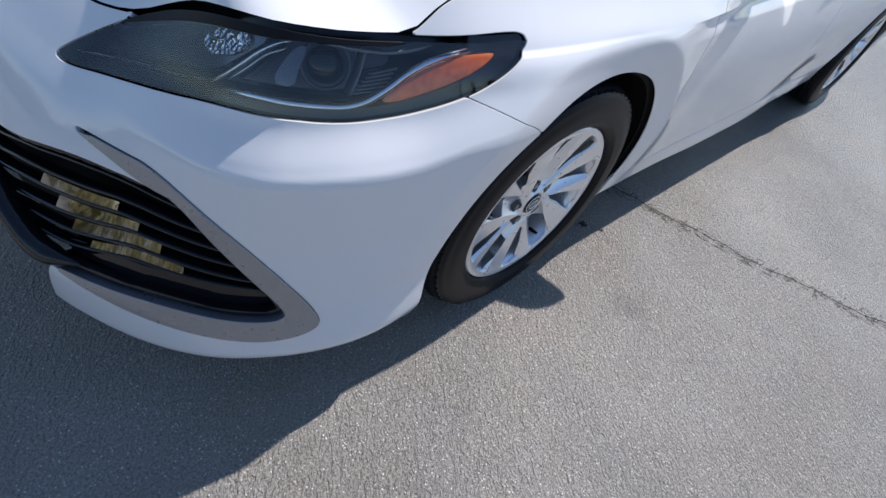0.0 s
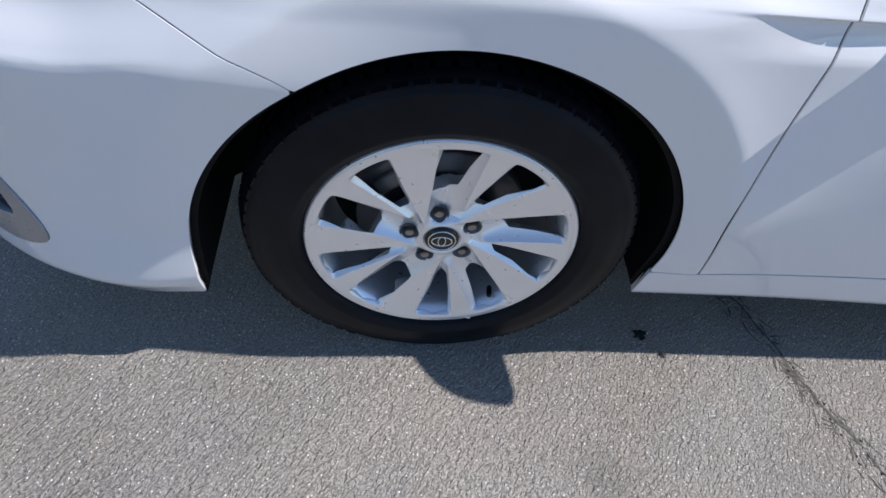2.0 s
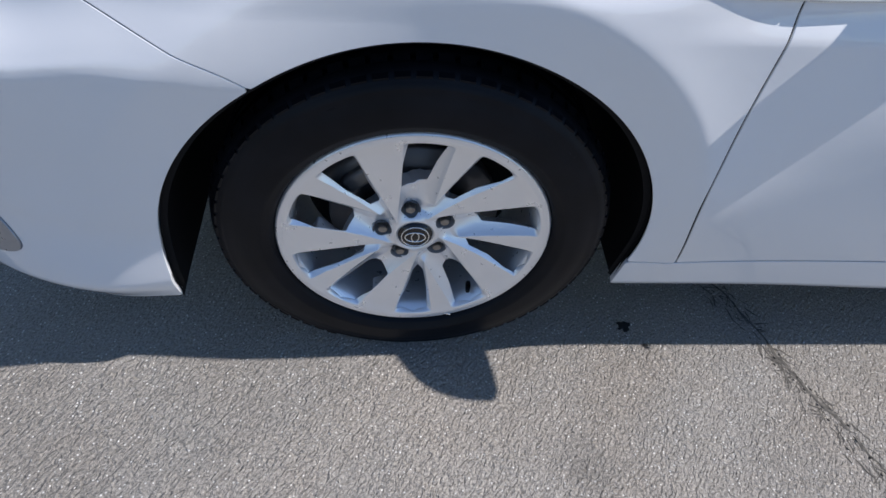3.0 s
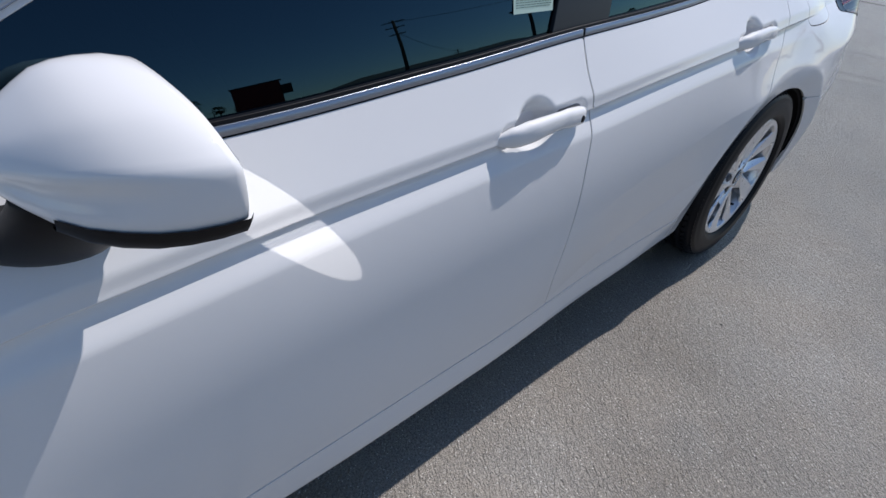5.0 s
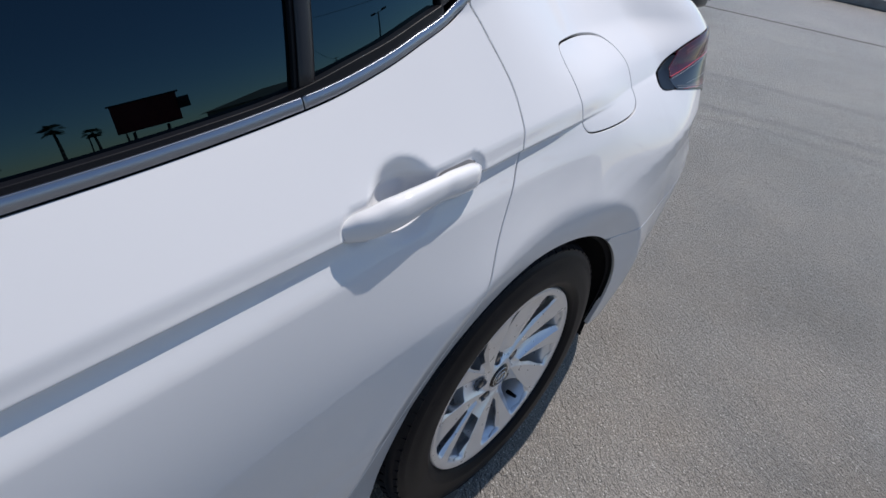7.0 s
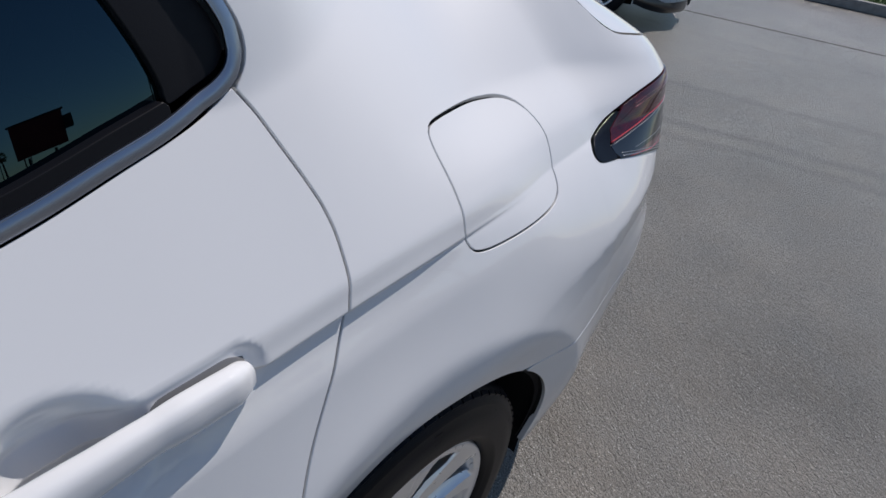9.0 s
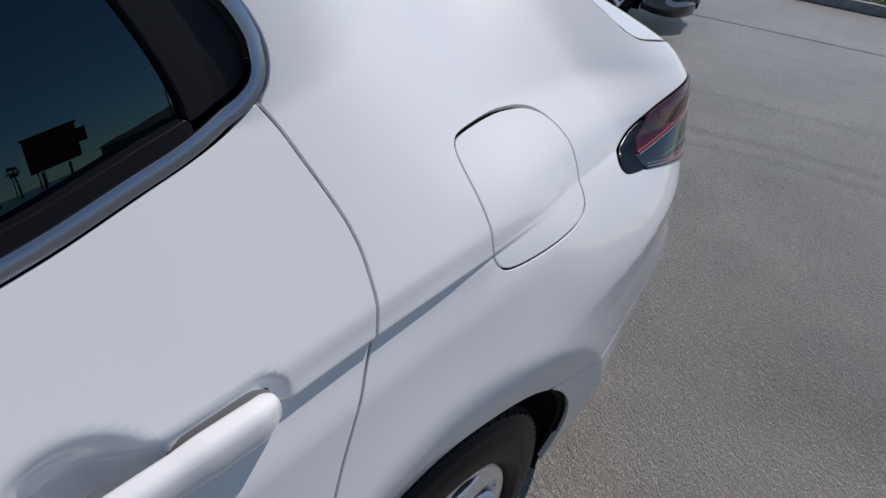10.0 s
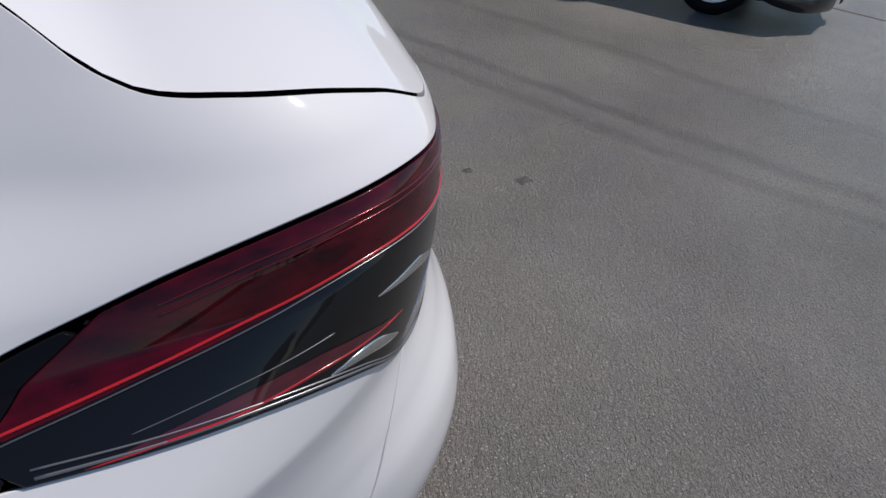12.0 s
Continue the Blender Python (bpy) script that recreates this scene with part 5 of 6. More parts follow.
    part_mesh("lower_trim", mesh_from("lower_trim", v, f), BLACK, house, "black lower mirror trim")
    # foot
    verts, rows, m = [], 10, 28
    for i in range(rows):
        f = i / (rows - 1)
        e = f * f * (3 - 2 * f)
        for k in range(m):
            a = 2 * math.pi * k / m
            s0, z0 = 0.717 + 0.068 * math.cos(a), 0.872 + 0.030 * math.sin(a) - 0.18 * 0.068 * math.cos(a)
            low = skin(np.array(s0), np.array(z0), -0.001 if i else 0.012)
            hi = Vector((0.738 + 0.040 * math.cos(a), 0.022 + 0.030 * math.sin(a), 0.952 - 0.2 * 0.03 * math.cos(a)))
            q = Vector(low).lerp(hi, e)
            verts.append((q.x, q.y - 0.012 * math.sin(math.pi * f), q.z - 0.010 * math.sin(math.pi * f)))
    faces = [(i * m + k, i * m + (k + 1) % m, (i + 1) * m + (k + 1) % m, (i + 1) * m + k) for i in range(rows - 1) for k in range(m)]
    faces.append(tuple((rows - 1) * m + k for k in range(m)))
    part_mesh("mirror_foot", mesh_from("mirror_foot", verts, faces), BLACK, house, "black mirror foot")
    return house


left_mirror = mirror()
whole_copy(left_mirror, MIRRORED, sedan)


# ---- headlights ----
def headlight():
    rng = (-1.2, -0.26), (0.58, 0.84)
    shell = part_mesh("headlight", panel("headlight", in_lamp_f, *rng, depth=0.075, lip=0, gap=-0.004), LAMPIN, sedan, "clear headlight with dark inside and an amber side reflector")
    part_mesh("lens", panel("lens", in_lamp_f, *rng, depth=-0.001, lip=0.02), CLEAR, shell, "clear lens").visible_shadow = False

    def plate(name, pts, depth, mat, label="", times=1):
        return part_mesh(name, panel(name, inside(rounded(pts, times)), *rng, depth=depth, lip=0.03, ds=0.005, dz=0.005, gap=0), mat, shell, label)
    # dark band along the lower edge and round the rear tip, and the seal along the top
    edge = lambda s, z: 0.014 + 0.012 * step(-0.6, -0.3, s) - in_lamp_f(s, z)
    low_half = lambda s, z: np.maximum(0.735 - z + 0.13 * (s + 0.55), s + 0.40)
    part_mesh("border", panel("border", least(in_lamp_f, edge, low_half), *rng, depth=0.007, lip=0.05, ds=0.006, dz=0.006), GLOSSBLACK, shell)
    seal = lambda s, z: 0.010 * step(-1.12, -0.95, s) * (1 - step(-0.55, -0.47, s)) - in_lamp_f(s, z)
    part_mesh("top_seal", panel("top_seal", least(in_lamp_f, seal, lambda s, z: z - 0.70 - 0.20 * (s + 0.9)), *rng, depth=-0.002, lip=0.01, ds=0.006, dz=0.005, gap=0.0), BLACK, shell, "black rubber seal")
    # inner cells
    plate("turn_cell", ((-1.135, 0.625), (-1.06, 0.643), (-0.925, 0.674), (-0.84, 0.699), (-0.790, 0.733), (-0.740, 0.766), (-0.77, 0.774), (-0.85, 0.757), (-0.95, 0.726), (-1.04, 0.690), (-1.11, 0.648)), 0.032, CELL, "grey inner cell")
    plate("projector_cell", ((-0.812, 0.696), (-0.73, 0.709), (-0.62, 0.711), (-0.588, 0.717), (-0.545, 0.738), (-0.515, 0.757), (-0.55, 0.770), (-0.61, 0.774), (-0.68, 0.778), (-0.715, 0.768), (-0.775, 0.728)), 0.045, GLOSSBLACK)
    plate("reflector", ((-0.880, 0.729), (-0.845, 0.750), (-0.79, 0.764), (-0.775, 0.757), (-0.79, 0.741), (-0.815, 0.728), (-0.86, 0.715)), 0.024, FACET, "faceted bright reflector")
    plate("light_box", ((-0.735, 0.712), (-0.715, 0.745), (-0.69, 0.765), (-0.675, 0.762), (-0.69, 0.735), (-0.695, 0.712)), 0.038, CELL)
    plate("side_reflector", ((-0.559, 0.713), (-0.528, 0.731), (-0.489, 0.754), (-0.448, 0.770), (-0.385, 0.778), (-0.313, 0.787), (-0.311, 0.783), (-0.356, 0.763), (-0.399, 0.742), (-0.449, 0.727), (-0.508, 0.715)), 0.012, AMBER, "amber side reflector")
    strip("chrome_strip", [(-1.146, 0.619), (-1.061, 0.637), (-0.995, 0.653), (-0.925, 0.669), (-0.863, 0.686), (-0.832, 0.696), (-0.81, 0.711), (-0.782, 0.733), (-0.751, 0.757), (-0.72, 0.773), (-0.692, 0.780)], 0.0036, 0.004, CHROME, shell, "slim chrome strip", depth=0.014, taper=True)
    strip("chrome_strip", [(-0.805, 0.707), (-0.775, 0.730), (-0.742, 0.756), (-0.71, 0.770)], 0.0018, 0.003, CHROME, shell, depth=0.010, n=30, taper=True)
    strip("chrome_strip", [(-0.821, 0.689), (-0.786, 0.697), (-0.73, 0.703), (-0.668, 0.704), (-0.622, 0.705), (-0.585, 0.711), (-0.546, 0.728), (-0.507, 0.750), (-0.466, 0.767), (-0.425, 0.777), (-0.37, 0.784), (-0.301, 0.791)], 0.0062, 0.004, CHROME, shell, "slim bright strip", depth=0.013, taper=True)
    strip("chrome_strip", [(-0.69, 0.780), (-0.664, 0.781), (-0.606, 0.777), (-0.546, 0.774), (-0.505, 0.777), (-0.459, 0.785)], 0.0030, 0.003, SATIN, shell, depth=0.016, taper=True)
    for s0, z0, r, squash in ((-0.640, 0.739, 0.031, 0.55), (-0.855, 0.700, 0.012, 0.4)):
        c = Vector(skin(np.array(s0), np.array(z0), 0.055))
        nrm = Vector(skin_normal(np.array(s0), np.array(z0)))
        bm = bmesh.new()
        turn = nrm.to_track_quat("Z", "Y").to_matrix().to_4x4()
        bmesh.ops.create_uvsphere(bm, u_segments=32, v_segments=16, radius=r, matrix=Matrix.Translation(c) @ turn @ Matrix.Diagonal((1, 1, squash, 1)))
        part("projector", bm, GLOSSBLACK, shell, "dark round projector lens")
        if r > 0.02:
            ring = [c + turn.to_3x3() @ Vector((1.10 * r * math.cos(a), 1.10 * r * math.sin(a), 0.008)) for a in np.linspace(0, 2 * math.pi, 33)[:-1]]
            part_mesh("projector_ring", sweep(ring, [nrm] * 32, [(0.0028 * math.cos(b), 0.005 * math.sin(b)) for b in np.linspace(0, 2 * math.pi, 9)[:-1]], "ring", closed=True), CELL, shell)
    for k in range(6):
        f = k / 5
        strip("rib", [(-0.600 + 0.032 * f, 0.717 + 0.026 * f), (-0.548 + 0.030 * f, 0.722 + 0.029 * f)], 0.0017, 0.003, SATIN, shell, depth=0.026, n=8)
    strip("cell_wall", [(-0.600, 0.709), (-0.585, 0.735), (-0.570, 0.768)], 0.004, 0.012, SATIN, shell, depth=0.040, n=20)
    return shell


lamp_left = headlight()
whole_copy(lamp_left, MIRRORED, sedan)


# ---- lower grille and bezel ----
def mouth():
    # near-black back; its low middle part stands in for the shaded ground
    back = part_mesh("grille", panel("grille", least(in_mouth, lambda s, z: z - 0.17), (S0, -0.66), (0.16, 0.56), depth=0.10, lip=0, gap=-0.01), DARK, sedan, "gloss black lower grille with slim slats")
    part_mesh("grille_frame", panel("grille_frame", least(in_mouth, lambda s, z: 0.012 - in_mouth(s, z), lambda s, z: z - 0.28), (S0, -0.66), (0.27, 0.56), depth=0.010, lip=0.06, ds=0.007, dz=0.007), GLOSSBLACK, back)
    rows = [curve((-1.45, -1.30, -1.20, -1.055, -0.919, -0.74), (a - 0.030, a - 0.024, a, b, c, d)) for a, b, c, d in
            ((0.447, 0.483, 0.502, 0.504), (0.416, 0.448, 0.472, 0.470), (0.386, 0.420, 0.446, 0.440), (0.352, 0.388, 0.420, 0.412), (0.326, 0.356, 0.391, 0.382), (0.302, 0.330, 0.364, 0.362))]
    for z_at in rows:
        s_end = next(q for q in np.arange(-0.70, -1.1, -0.002) if float(in_mouth(np.array([q]), np.array([float(z_at(q))]))[0]) > 0.004)
        pts = [(q, float(z_at(q))) for q in (*np.linspace(s_end, -1.2, 8), -1.28, -1.36, S0 + 0.03)]
        strip("slat", pts, 0.0048, 0.015, GLOSSBLACK, back, depth=0.034)
    for k in range(1, 5):
        lo, hi = rows[k + 1], rows[k]
        left = -1.185 + 0.04 * k
        q = np.linspace(left, left + 0.17, 14)
        z0, z1 = lo(q) + 0.006, hi(q) - 0.008
        # leaning back, so that they mirror what stands ahead
        a, b = skin(q, z0, 0.022), skin(q, z1, 0.022 + 0.34 * (z1 - z0))
        verts = np.concatenate((a, b))
        me = mesh_from("grille_panel", verts, [(j, j + 1, 15 + j, 14 + j) for j in range(13)])
        part_mesh("grille_panel", me, DARKCHROME, back, "dark mirror-like panel between the slats")
    # bright insert panels seen between the slats, and the lower black scoop
    scoop = rounded(((-0.70, 0.335), (-0.72, 0.322), (-0.80, 0.318), (-0.95, 0.322), (-1.08, 0.312), (-1.08, 0.335), (-0.95, 0.350), (-0.80, 0.356), (-0.72, 0.350)), 1)
    part_mesh("lower_scoop", panel("lower_scoop", inside(scoop), (-1.12, -0.68), (0.29, 0.38), depth=0.030, lip=0.03, ds=0.007, dz=0.007, gap=0), GLOSSBLACK, back, "smooth gloss black scoop")
    # chin bar across the middle
    strip("chin_bar", [(-1.02, 0.33), (-1.10, 0.315), (-1.18, 0.335), (-1.26, 0.37), (S0 + 0.03, 0.39)], 0.020, 0.022, GLOSSBLACK, back, "gloss black chin bar", depth=0.0, taper=True)
    bez = part_mesh("grille_bezel", panel("grille_bezel", in_bezel, (-1.12, -0.60), (0.24, 0.60), depth=-0.003, lip=0.02, ds=0.007, dz=0.007, gap=0.0006), BEZELGREY, sedan, "satin grey grille bezel")
    return back, bez


for ob in mouth():
    whole_copy(ob, MIRRORED, sedan)


# ---- tail lights ----
def tail_light():
    base = part_mesh("tail_light", panel("tail_light", in_lamp_r, (3.30, 4.36), (0.68, 0.98), depth=0.035, lip=0, gap=-0.003), DARK, sedan, "dark red and smoked tail light")
    line = curve((3.3, 3.402, 3.444, 3.506, 3.575, 3.655, 3.725, 3.9, 4.4), (0.878, 0.880, 0.883, 0.889, 0.896, 0.904, 0.899, 0.885, 0.865))
    tip = behind(lambda z: 3.396 + 2.0 * np.maximum(z - 0.879, 0) + 0.5 * np.maximum(0.876 - z, 0))
    part_mesh("front_cap", panel("front_cap", least(in_lamp_r, minus(tip)), (3.30, 3.48), (0.68, 0.98), depth=-0.003, lip=0.02, ds=0.005, dz=0.005, gap=0.001), LAMPCAP, base, "black end piece")
    part_mesh("red_lens", panel("red_lens", least(in_lamp_r, tip, above(line)), (3.36, 4.36), (0.68, 0.98), depth=-0.0035, lip=0.02, gap=0.0006), REDGLASS, base, "dark red lens")
    part_mesh("smoked_lens", panel("smoked_lens", least(in_lamp_r, tip, minus(above(line))), (3.36, 4.36), (0.68, 0.98), depth=-0.003, lip=0.02, gap=0.0006), SMOKE, base, "smoked grey lens")
    st = [(s, float(line(s))) for s in (3.404, 3.45, 3.507, 3.578, 3.672, 3.8, 3.95, 4.2)]
    strip("light_bar", [(s, z + 0.0025) for s, z in st], 0.0012, 0.0012, REDBAR, base, "bright red light bar", depth=-0.0035, n=80)
    strip("thin_rib", [(s, z - 0.0012) for s, z in st], 0.0006, 0.0010, SATIN, base, depth=-0.0035, n=80)
    up = curve((3.45, 3.504, 3.582, 3.654, 3.744, 3.9, 4.2), (0.910, 0.923, 0.937, 0.945, 0.943, 0.926, 0.910))
    for k, d in ((0, 0.003), (1, 0.0085)):
        strip("upper_rib", [(s, float(up(s)) - d) for s in (3.52, 3.56, 3.60, 3.68, 3.744, 3.9, 4.2)], 0.0007, 0.0008, REDRIB, base, depth=-0.0035, n=60)
    # pieces set in the smoked lens
    strip("lower_bar", [(3.439, 0.857), (3.496, 0.852), (3.532, 0.848), (3.591, 0.845), (3.65, 0.837), (3.706, 0.828)], 0.0011, 0.0010, REDBAR, base, "slim red lower bar", depth=-0.003, n=40, taper=True)
    strip("lower_rib", [(3.47, 0.864), (3.543, 0.865), (3.59, 0.865), (3.621, 0.865)], 0.0004, 0.0006, SATIN, base, depth=-0.003, n=40)
    wedge = rounded(((3.44, 0.857), (3.50, 0.859), (3.56, 0.859), (3.62, 0.855), (3.706, 0.829), (3.65, 0.836), (3.59, 0.844), (3.53, 0.847)), 1)
    part_mesh("red_wedge", panel("red_wedge", inside(wedge), (3.41, 3.73), (0.70, 0.92), depth=-0.0036, lip=0, ds=0.006, dz=0.005, gap=0), REDIN, base)

    def leaf(name, a, b, c, wide, label):
        """A bright pointed reflector between two ends."""
        p, q = line_on_skin((a, b, c), 24, -0.003)
        prof = [(wide * math.cos(k), 0.0014 * math.sin(k)) for k in np.linspace(0, 2 * math.pi, 13)[:-1]]
        sc = np.sin(np.linspace(0.04, 1, 24) ** 1.3 * math.pi * 0.96 + 0.05) + 0.04
        part_mesh(name, sweep(p, q, prof, name, scale=sc), CHROME, base, label)
    leaf("bright_insert", (3.606, 0.834), (3.648, 0.828), (3.697, 0.806), 0.0060, "bright lower reflector")
    leaf("bright_insert", (3.672, 0.868), (3.730, 0.860), (3.795, 0.832), 0.0060, "bright upper reflector")
    leaf("bright_edge", (3.712, 0.792), (3.752, 0.802), (3.800, 0.836), 0.0035, "bright corner reflector")
    for up_by, wide in ((0.0070, 0.0008), (0.0030, 0.0012)):
        strip("lower_edge", [(3.415, 0.859 + up_by), (3.432, 0.857 + up_by), (3.485, 0.850 + up_by), (3.545, 0.841 + up_by), (3.595, 0.829 + up_by), (3.64, 0.811 + up_by), (3.68, 0.786 + up_by), (3.71, 0.770 + up_by), (3.76, 0.761 + up_by)], wide, 0.0010, SATIN, base, "thin bright edge", depth=-0.003, n=60)
    return base


tail_left = tail_light()
whole_copy(tail_left, MIRRORED, sedan)

# seams of the rear bumper's own edge and a paper notice inside the front door's glass
def notice():
    """A printed warning sheet stuck inside the driver's window."""
    def place(u, v, d):
        # u forward-to-back 0..1, v up 0..1
        s = 1.508 + 0.114 * u + 0.012 * v
        z = 1.004 + 0.165 * v - 0.002 * u
        return skin(np.array(s), np.array(z), d)
    g = 12
    verts = [place(i / g, j / g, 0.0140) for i in range(g + 1) for j in range(g + 1)]
    faces = [(i * (g + 1) + j, (i + 1) * (g + 1) + j, (i + 1) * (g + 1) + j + 1, i * (g + 1) + j + 1) for i in range(g) for j in range(g)]
    ob = part_mesh("window_notice", mesh_from("window_notice", verts, faces), PAPER, None)
    tagged(ob, "pale green printed notice stuck on the driver's window", "notice")
    rnd = random.Random(8)
    tv, tf = [], []
    v = 0.965
    while v > 0.05:
        if abs(v - 0.325) < 0.016 or abs(v - 0.615) < 0.016 or abs(v - 0.345) < 0.012:
            v -= 0.026
            continue
        u, last = 0.055, (0.945 if rnd.random() < 0.8 else rnd.uniform(0.3, 0.9))
        while u < last - 0.02:
            w = min(rnd.uniform(0.025, 0.10), last - u)
            k = len(tv)
            tv += [place(u, v - 0.0085, 0.0134), place(u + w, v - 0.0085, 0.0134), place(u + w, v, 0.0134), place(u, v, 0.0134)]
            tf.append((k, k + 1, k + 2, k + 3))
            u += w + rnd.uniform(0.010, 0.018)
        v -= 0.0235
    tagged(part_mesh("print", mesh_from("print", tv, tf, smooth=False), INK, ob), kind="stuff")
    for text, v0, big in (("AVISO", 0.318, 0.0085), ("WARNING:", 0.608, 0.0085)):
        word = bpy.data.curves.new(text, "FONT")
        word.body, word.size, word.extrude = text, big, 0.0001
        a, b, c = (Vector(place(*k, 0.0130)) for k in ((0.10, v0), (0.9, v0), (0.10, v0 + 0.3)))
        x = (b - a).normalized()
        zz = x.cross((c - a)).normalized()
        tx = new("notice_heading", word)
        tx.matrix_basis = Matrix.Translation(a) @ Matrix((x, zz.cross(x), zz)).transposed().to_4x4()
        word.materials.append(INK)
        child(tx, ob)
    return ob


notice()


# ---- beyond the sedan ----
# a second car parked crosswise further off
other = copy_thing(sedan, Matrix.Translation((8.86, 4.38, 0)) @ pose(0, 0, 0, 0, 0, 112))
tagged(other, "dark grey sedan parked crosswise on the concrete further off", "car")
for ob in other.children_recursive:
    if ob.type == "MESH" and ob.data.materials and ob.data.materials[0] == PAINT:
        ob.material_slots[0].link = "OBJECT"
        ob.material_slots[0].material = DARKPAINT
        if "label" in ob:
            ob["label"] = ob["label"].replace("white painted", "dark grey painted").replace("white", "dark grey")


def kerb_and_grass():
    bm = box(bmesh.new(), (0.16, 30.0, 0.16), pose(14.42, 1.2, 0.08, 0, 0, 4), 0.02)
    ob = part("kerb", bm, KERB, None, smooth=False)
    tagged(ob, "low concrete kerb along a grass verge", "kerb", kind="structure")
    rnd = random.Random(6)
    verts, faces = [], []
    base = pose(14.42, 1.2, 0, 0, 0, 4)
    for _ in range(26000):
        u, v = rnd.uniform(0.1, 2.4), rnd.uniform(-9, 9)
        p = base @ Vector((u, v, 0.12))
        h, a, w = rnd.uniform(0.03, 0.08), rnd.uniform(0, 6.28), 0.006
        k = len(verts)
        c, s = math.cos(a) * w, math.sin(a) * w
        verts += [(p.x - c, p.y - s, p.z), (p.x + c, p.y + s, p.z), (p.x + rnd.uniform(-0.03, 0.03), p.y + rnd.uniform(-0.03, 0.03), p.z + h)]
        faces.append((k, k + 1, k + 2))
    k = len(verts)
    verts += [tuple(base @ Vector((u, v, 0.121))) for u, v in ((0.08, -15), (4.0, -15), (4.0, 15), (0.08, 15))]
    faces.append((k, k + 1, k + 2, k + 3))
    ob = part_mesh("grass", mesh_from("grass", verts, faces, smooth=False), GRASS, None)
    tagged(ob, "short green grass verge behind the kerb", "grass", kind="stuff")


kerb_and_grass()


def lamp_post(x, y, h=9.0, turn=0):
    t = thing("street_lamp", (x, y, 0), "dark steel parking lot lamp with two flat heads", "street lamp", "parking lot lamps")
    at = Matrix.Translation((x, y, 0)) @ pose(0, 0, 0, 0, 0, turn)
    bm = rod(bmesh.new(), at @ Vector((0, 0, 0)), at @ Vector((0, 0, h)), 0.17, 0.14, 12)
    part("pole", bm, POLE, t)
    bm = rod(bmesh.new(), at @ Vector((0, 0, 0)), at @ Vector((0, 0, 0.7)), 0.28, 0.28, 16)
    part("footing", bm, KERB, t)
    for k in (-1, 1):
        bm = rod(bmesh.new(), at @ Vector((0, 0, h - 0.15)), at @ Vector((k * 0.75, 0, h - 0.05)), 0.04)
        part("arm", bm, POLE, t)
        bm = box(bmesh.new(), (0.95, 0.5, 0.26), at @ Matrix.Translation((k * 1.1, 0, h)), 0.04)
        part("lamp_head", bm, POLE, t)
    return t


def palm(x, y, h, seed):
    rnd = random.Random(seed)
    t = thing("palm_tree", (x, y, 0), "tall fan palm with a bare trunk and shaggy crown", "palm tree", "palms along the road")
    bm = bmesh.new()
    lean_x, lean_y = rnd.uniform(-0.5, 0.5), rnd.uniform(-0.5, 0.5)
    for i in range(8):
        a, b = i / 8, (i + 1) / 8
        rod(bm, (x + lean_x * a * a, y + lean_y * a * a, h * a), (x + lean_x * b * b, y + lean_y * b * b, h * b), 0.24 - 0.09 * a, 0.24 - 0.09 * b, 10)
    part("trunk", bm, BARK, t)
    verts, faces = [], []
    c = Vector((x + lean_x, y + lean_y, h))
    for _ in range(46):
        az, el = rnd.uniform(0, 6.28), rnd.uniform(-1.1, 1.2)
        d = Vector((math.cos(az) * math.cos(el), math.sin(az) * math.cos(el), math.sin(el)))
        side = d.cross(Vector((0, 0, 1))).normalized()
        upv = side.cross(d)
        r1, r2 = rnd.uniform(0.5, 0.9), rnd.uniform(1.2, 1.7)
        hub = c + d * r1
        k0 = len(verts)
        verts.append(tuple(c + side * 0.02)), verts.append(tuple(c - side * 0.02)), verts.append(tuple(hub))
        faces.append((k0, k0 + 1, k0 + 2))
        for j in range(11):
            f = (j - 5) / 5 * 1.15
            e = d * math.cos(f) + side * math.sin(f) - upv * 0.0
            tip = hub + e * (r2 - r1) * rnd.uniform(0.85, 1.1) - Vector((0, 0, rnd.uniform(0.02, 0.25)))
            w = upv * 0.04 + side * 0.085
            k = len(verts)
            verts.extend((tuple(hub), tuple((hub + tip) / 2 + w), tuple(tip), tuple((hub + tip) / 2 - w)))
            faces.append((k, k + 1, k + 2, k + 3))
    part_mesh("crown", mesh_from("crown", verts, faces, smooth=False), PALM, t)
    return t


def utility_pole(x, y, h, turn=0):
    t = thing("utility_pole", (x, y, 0), "weathered wooden utility pole with crossarms", "utility pole", "poles along the road")
    at = Matrix.Translation((x, y, 0)) @ pose(0, 0, 0, 0, 0, turn)
    part("pole", rod(bmesh.new(), at @ Vector((0, 0, 0)), at @ Vector((0, 0, h)), 0.19, 0.13, 12), WOOD, t)
    for k, z in enumerate((h - 0.3, h - 1.2, h - 2.3)):
        part("crossarm", box(bmesh.new(), (1.9 - 0.3 * k, 0.10, 0.12), at @ Matrix.Translation((0, 0.12, z)), 0.01), WOOD, t)
        for u in (-0.7, -0.3, 0.3, 0.7):
            part("insulator", rod(bmesh.new(), at @ Vector((u, 0.12, z + 0.06)), at @ Vector((u, 0.12, z + 0.20)), 0.035, 0.025, 8), POLE, t)
    return t


def cable(a, b, sag, label):
    a, b = Vector(a), Vector(b)
    pts = [a.lerp(b, i / 30) - Vector((0, 0, sag * 4 * (i / 30) * (1 - i / 30))) for i in range(31)]
    prof = [(0.03 * math.cos(k), 0.03 * math.sin(k)) for k in np.linspace(0, 2 * math.pi, 7)[:-1]]
    ob = part_mesh("cable", sweep(pts, [(0, 0, 1.0)] * 31, prof, "cable"), POLE, None)
    return tagged(ob, label, "cable", "cables between the poles")


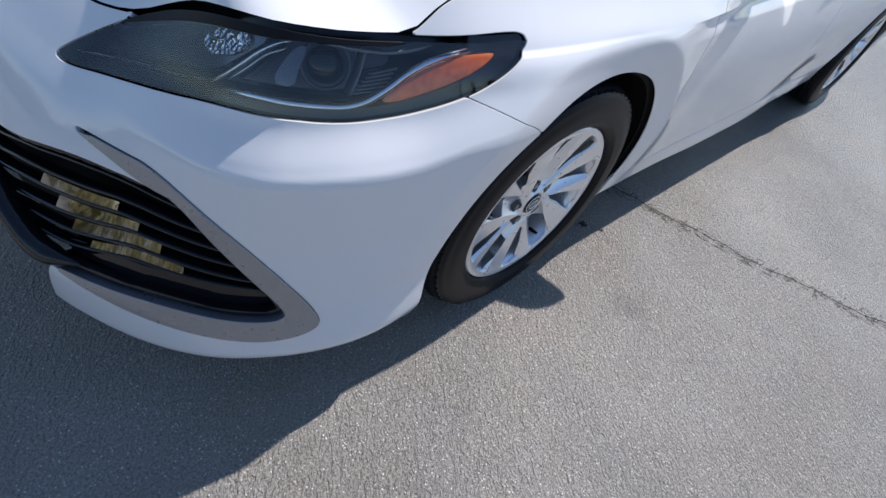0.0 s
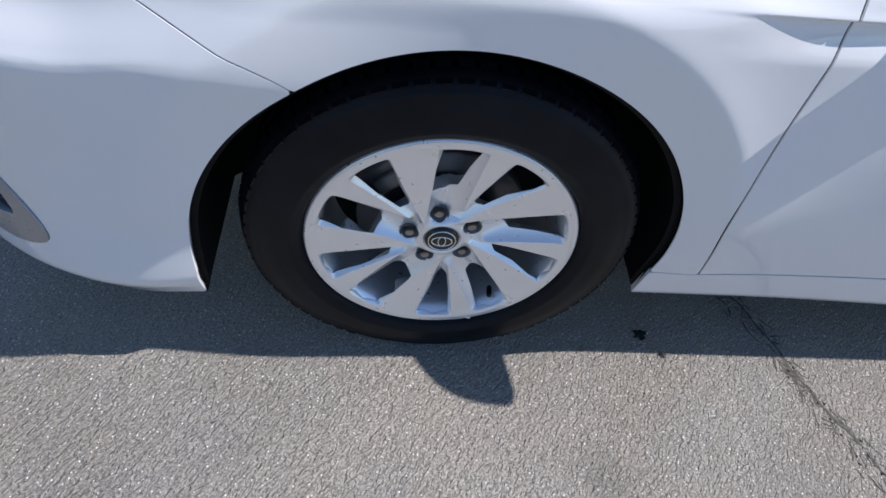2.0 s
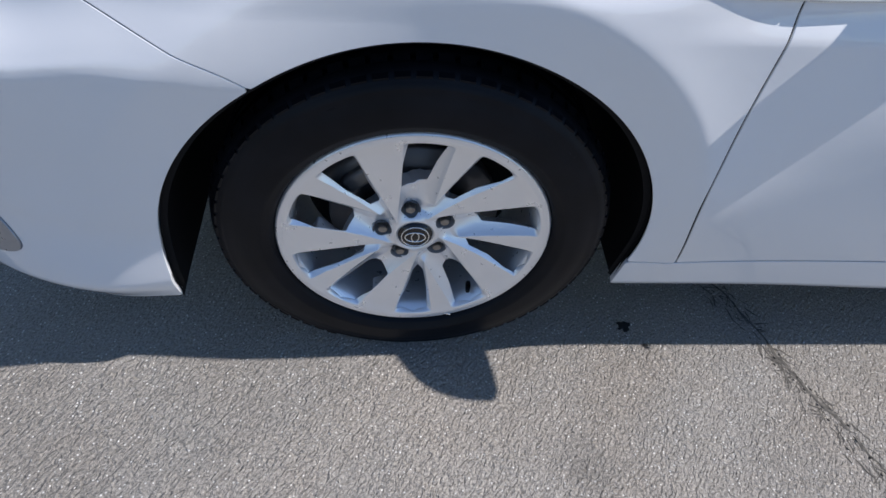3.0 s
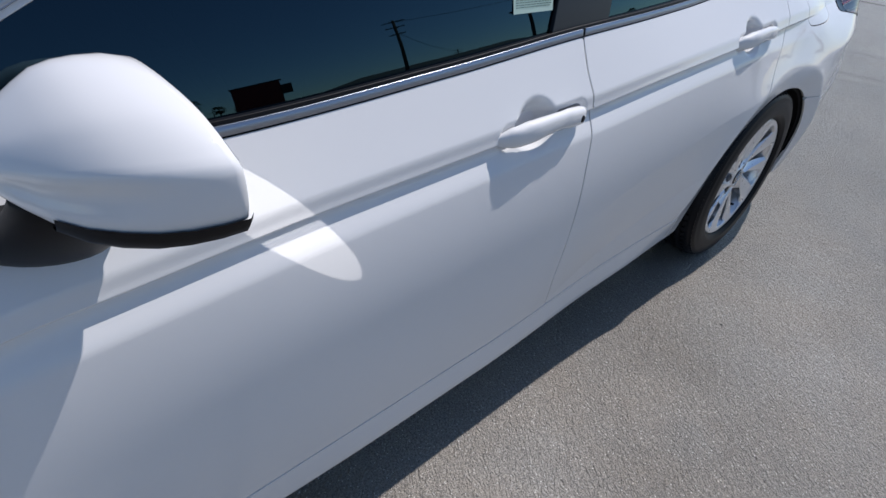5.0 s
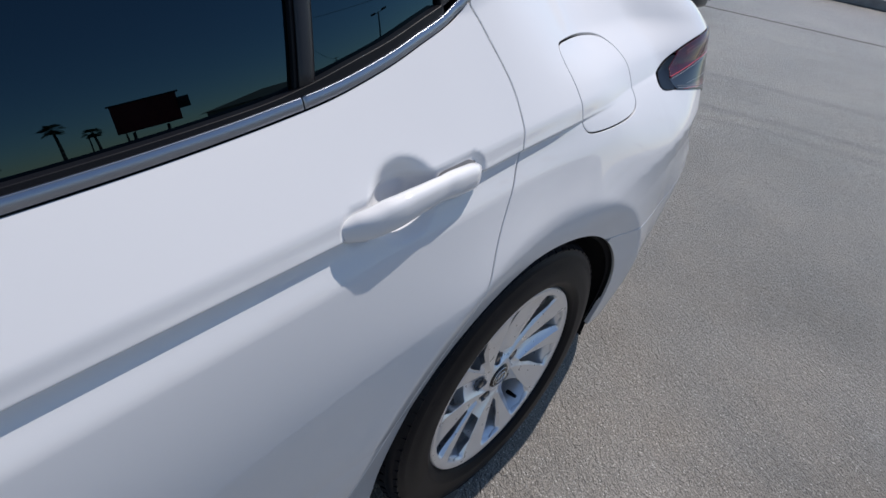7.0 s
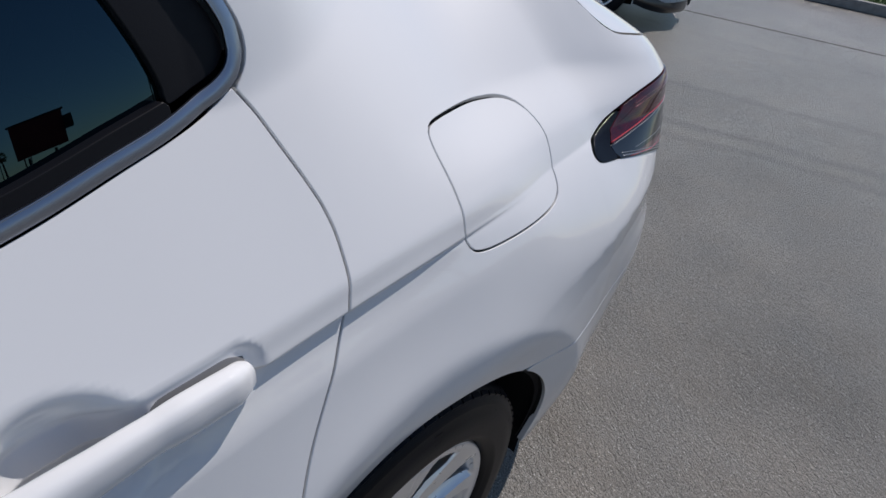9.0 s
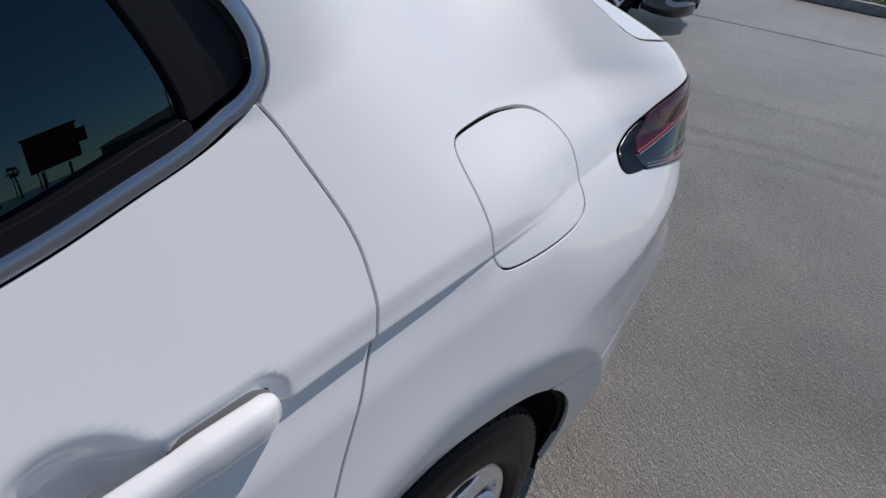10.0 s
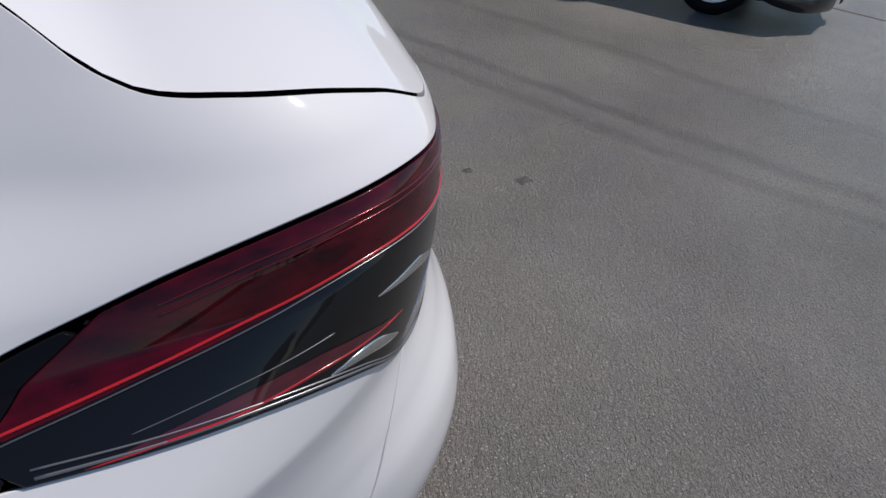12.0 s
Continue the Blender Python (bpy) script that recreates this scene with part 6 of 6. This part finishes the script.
def billboard(x, y, turn):
    t = thing("billboard", (x, y, 0), "large dark red roadside sign on steel legs", "sign")
    at = Matrix.Translation((x, y, 0)) @ pose(0, 0, 0, 0, 0, turn)
    for u in (-2.0, 2.0):
        part("leg", rod(bmesh.new(), at @ Vector((u, 0, 0)), at @ Vector((u, 0, 3.2)), 0.2), POLE, t)
    part("sign_face", box(bmesh.new(), (7.6, 0.5, 6.4), at @ Matrix.Translation((0, 0, 6.6)), 0.05), REDWALL, t, "red painted sign face")
    part("top_rail", box(bmesh.new(), (8.2, 0.8, 0.35), at @ Matrix.Translation((0, 0, 9.95)), 0.05), POLE, t)
    part("side_panel", box(bmesh.new(), (1.4, 0.9, 2.6), at @ Matrix.Translation((4.4, 0, 7.2)), 0.05), POLE, t)
    return t


def low_building(x, y, size, turn, label, flat):
    t = thing("low_building", (x, y, 0), label, "building")
    at = Matrix.Translation((x, y, 0)) @ pose(0, 0, 0, 0, 0, turn)
    w, d, h = size
    part("wall", box(bmesh.new(), (w, d, h), at @ Matrix.Translation((0, 0, h / 2))), STUCCO, t, smooth=False)
    bm = bmesh.new()
    e = 0.6
    lo = [bm.verts.new(at @ Vector((sx * (w / 2 + e), sy * (d / 2 + e), h))) for sx, sy in ((-1, -1), (1, -1), (1, 1), (-1, 1))]
    rise, inset = (0.5, 0.2) if flat else (1.9, d / 2)
    hi = [bm.verts.new(at @ Vector((sx * (w / 2 + e - inset), sy * (d / 2 + e - inset) * (1 if flat else 0.02), h + rise))) for sx, sy in ((-1, -1), (1, -1), (1, 1), (-1, 1))]
    for k in range(4):
        bm.faces.new((lo[k], lo[(k + 1) % 4], hi[(k + 1) % 4], hi[k]))
    bm.faces.new(hi)
    bm.faces.new(lo[::-1])
    part("roof", bm, ROOFING, t, smooth=False)
    for k in range(int(w / 4)):
        u = -w / 2 + 2 + 4 * k
        part("window", box(bmesh.new(), (2.2, 0.12, 1.4), at @ Matrix.Translation((u, d / 2 + 0.02, h * 0.5)), 0.02), GLOSSBLACK, t, smooth=False)
    return t


# across the road: seen in the side glass of the sedan
lamp_post(8.9, -39.5, 8.6, 15)
lamp_post(40.6, -31.5, 8.1, 50)
lamp_post(47.3, -143, 8.5, 15)
lamp_post(60, -150, 8.5, 20)
palm(22.1, -72.6, 7.6, 1)
palm(19.6, -98.8, 6.9, 2)
palm(47.6, -122, 7.2, 3)
palm(30, -85, 6.0, 4)
palm(107, -57, 5.5, 5)
billboard(32.6, -73.6, 24)
low_building(47.5, -53, (30, 12, 2.8), 42, "long low tan building with a brown hipped roof", False)
low_building(-12, -120, (70, 16, 3.0), -5, "far low tan building with a flat roof", True)
utility_pole(29.4, -35.7, 11.0, 40)
utility_pole(77, -80, 8.5, 40)
utility_pole(57.8, -21, 11.0, 40)
cable((29.4, -35.7, 10.7), (57.8, -21, 10.7), 1.0, "black power cable sagging between wooden poles")
cable((29.4, -35.7, 9.0), (77, -80, 8.2), 1.2, "thick black power cable sagging between wooden poles")


def shrubs():
    """A strip of dry low shrubs ahead of the sedan, mirrored in its grille and headlight."""
    rnd = random.Random(21)
    verts, faces = [], []
    for _ in range(150):
        cx, cy, r = rnd.uniform(-7.2, -5.6), rnd.uniform(-9, 8), rnd.uniform(0.25, 0.5)
        for _ in range(130):
            d = Vector((rnd.gauss(0, 1), rnd.gauss(0, 1), rnd.gauss(0, 1))).normalized() * r * rnd.uniform(0.5, 1.0)
            p = Vector((cx, cy, r * 0.9)) + d
            p.z = max(p.z, 0.03)
            a = Vector((rnd.gauss(0, 1), rnd.gauss(0, 1), rnd.gauss(0, 1))).normalized()
            b = a.cross(Vector((rnd.gauss(0, 1), rnd.gauss(0, 1), rnd.gauss(0, 1)))).normalized()
            k = len(verts)
            verts += [tuple(p - a * 0.07), tuple(p + b * 0.022), tuple(p + a * 0.07), tuple(p - b * 0.022)]
            faces.append((k, k + 1, k + 2, k + 3))
    ob = part_mesh("shrubs", mesh_from("shrubs", verts, faces, smooth=False), SHRUB, None)
    tagged(ob, "strip of dry yellow-green shrubs beside the parking lot", "shrubs", kind="stuff")


shrubs()
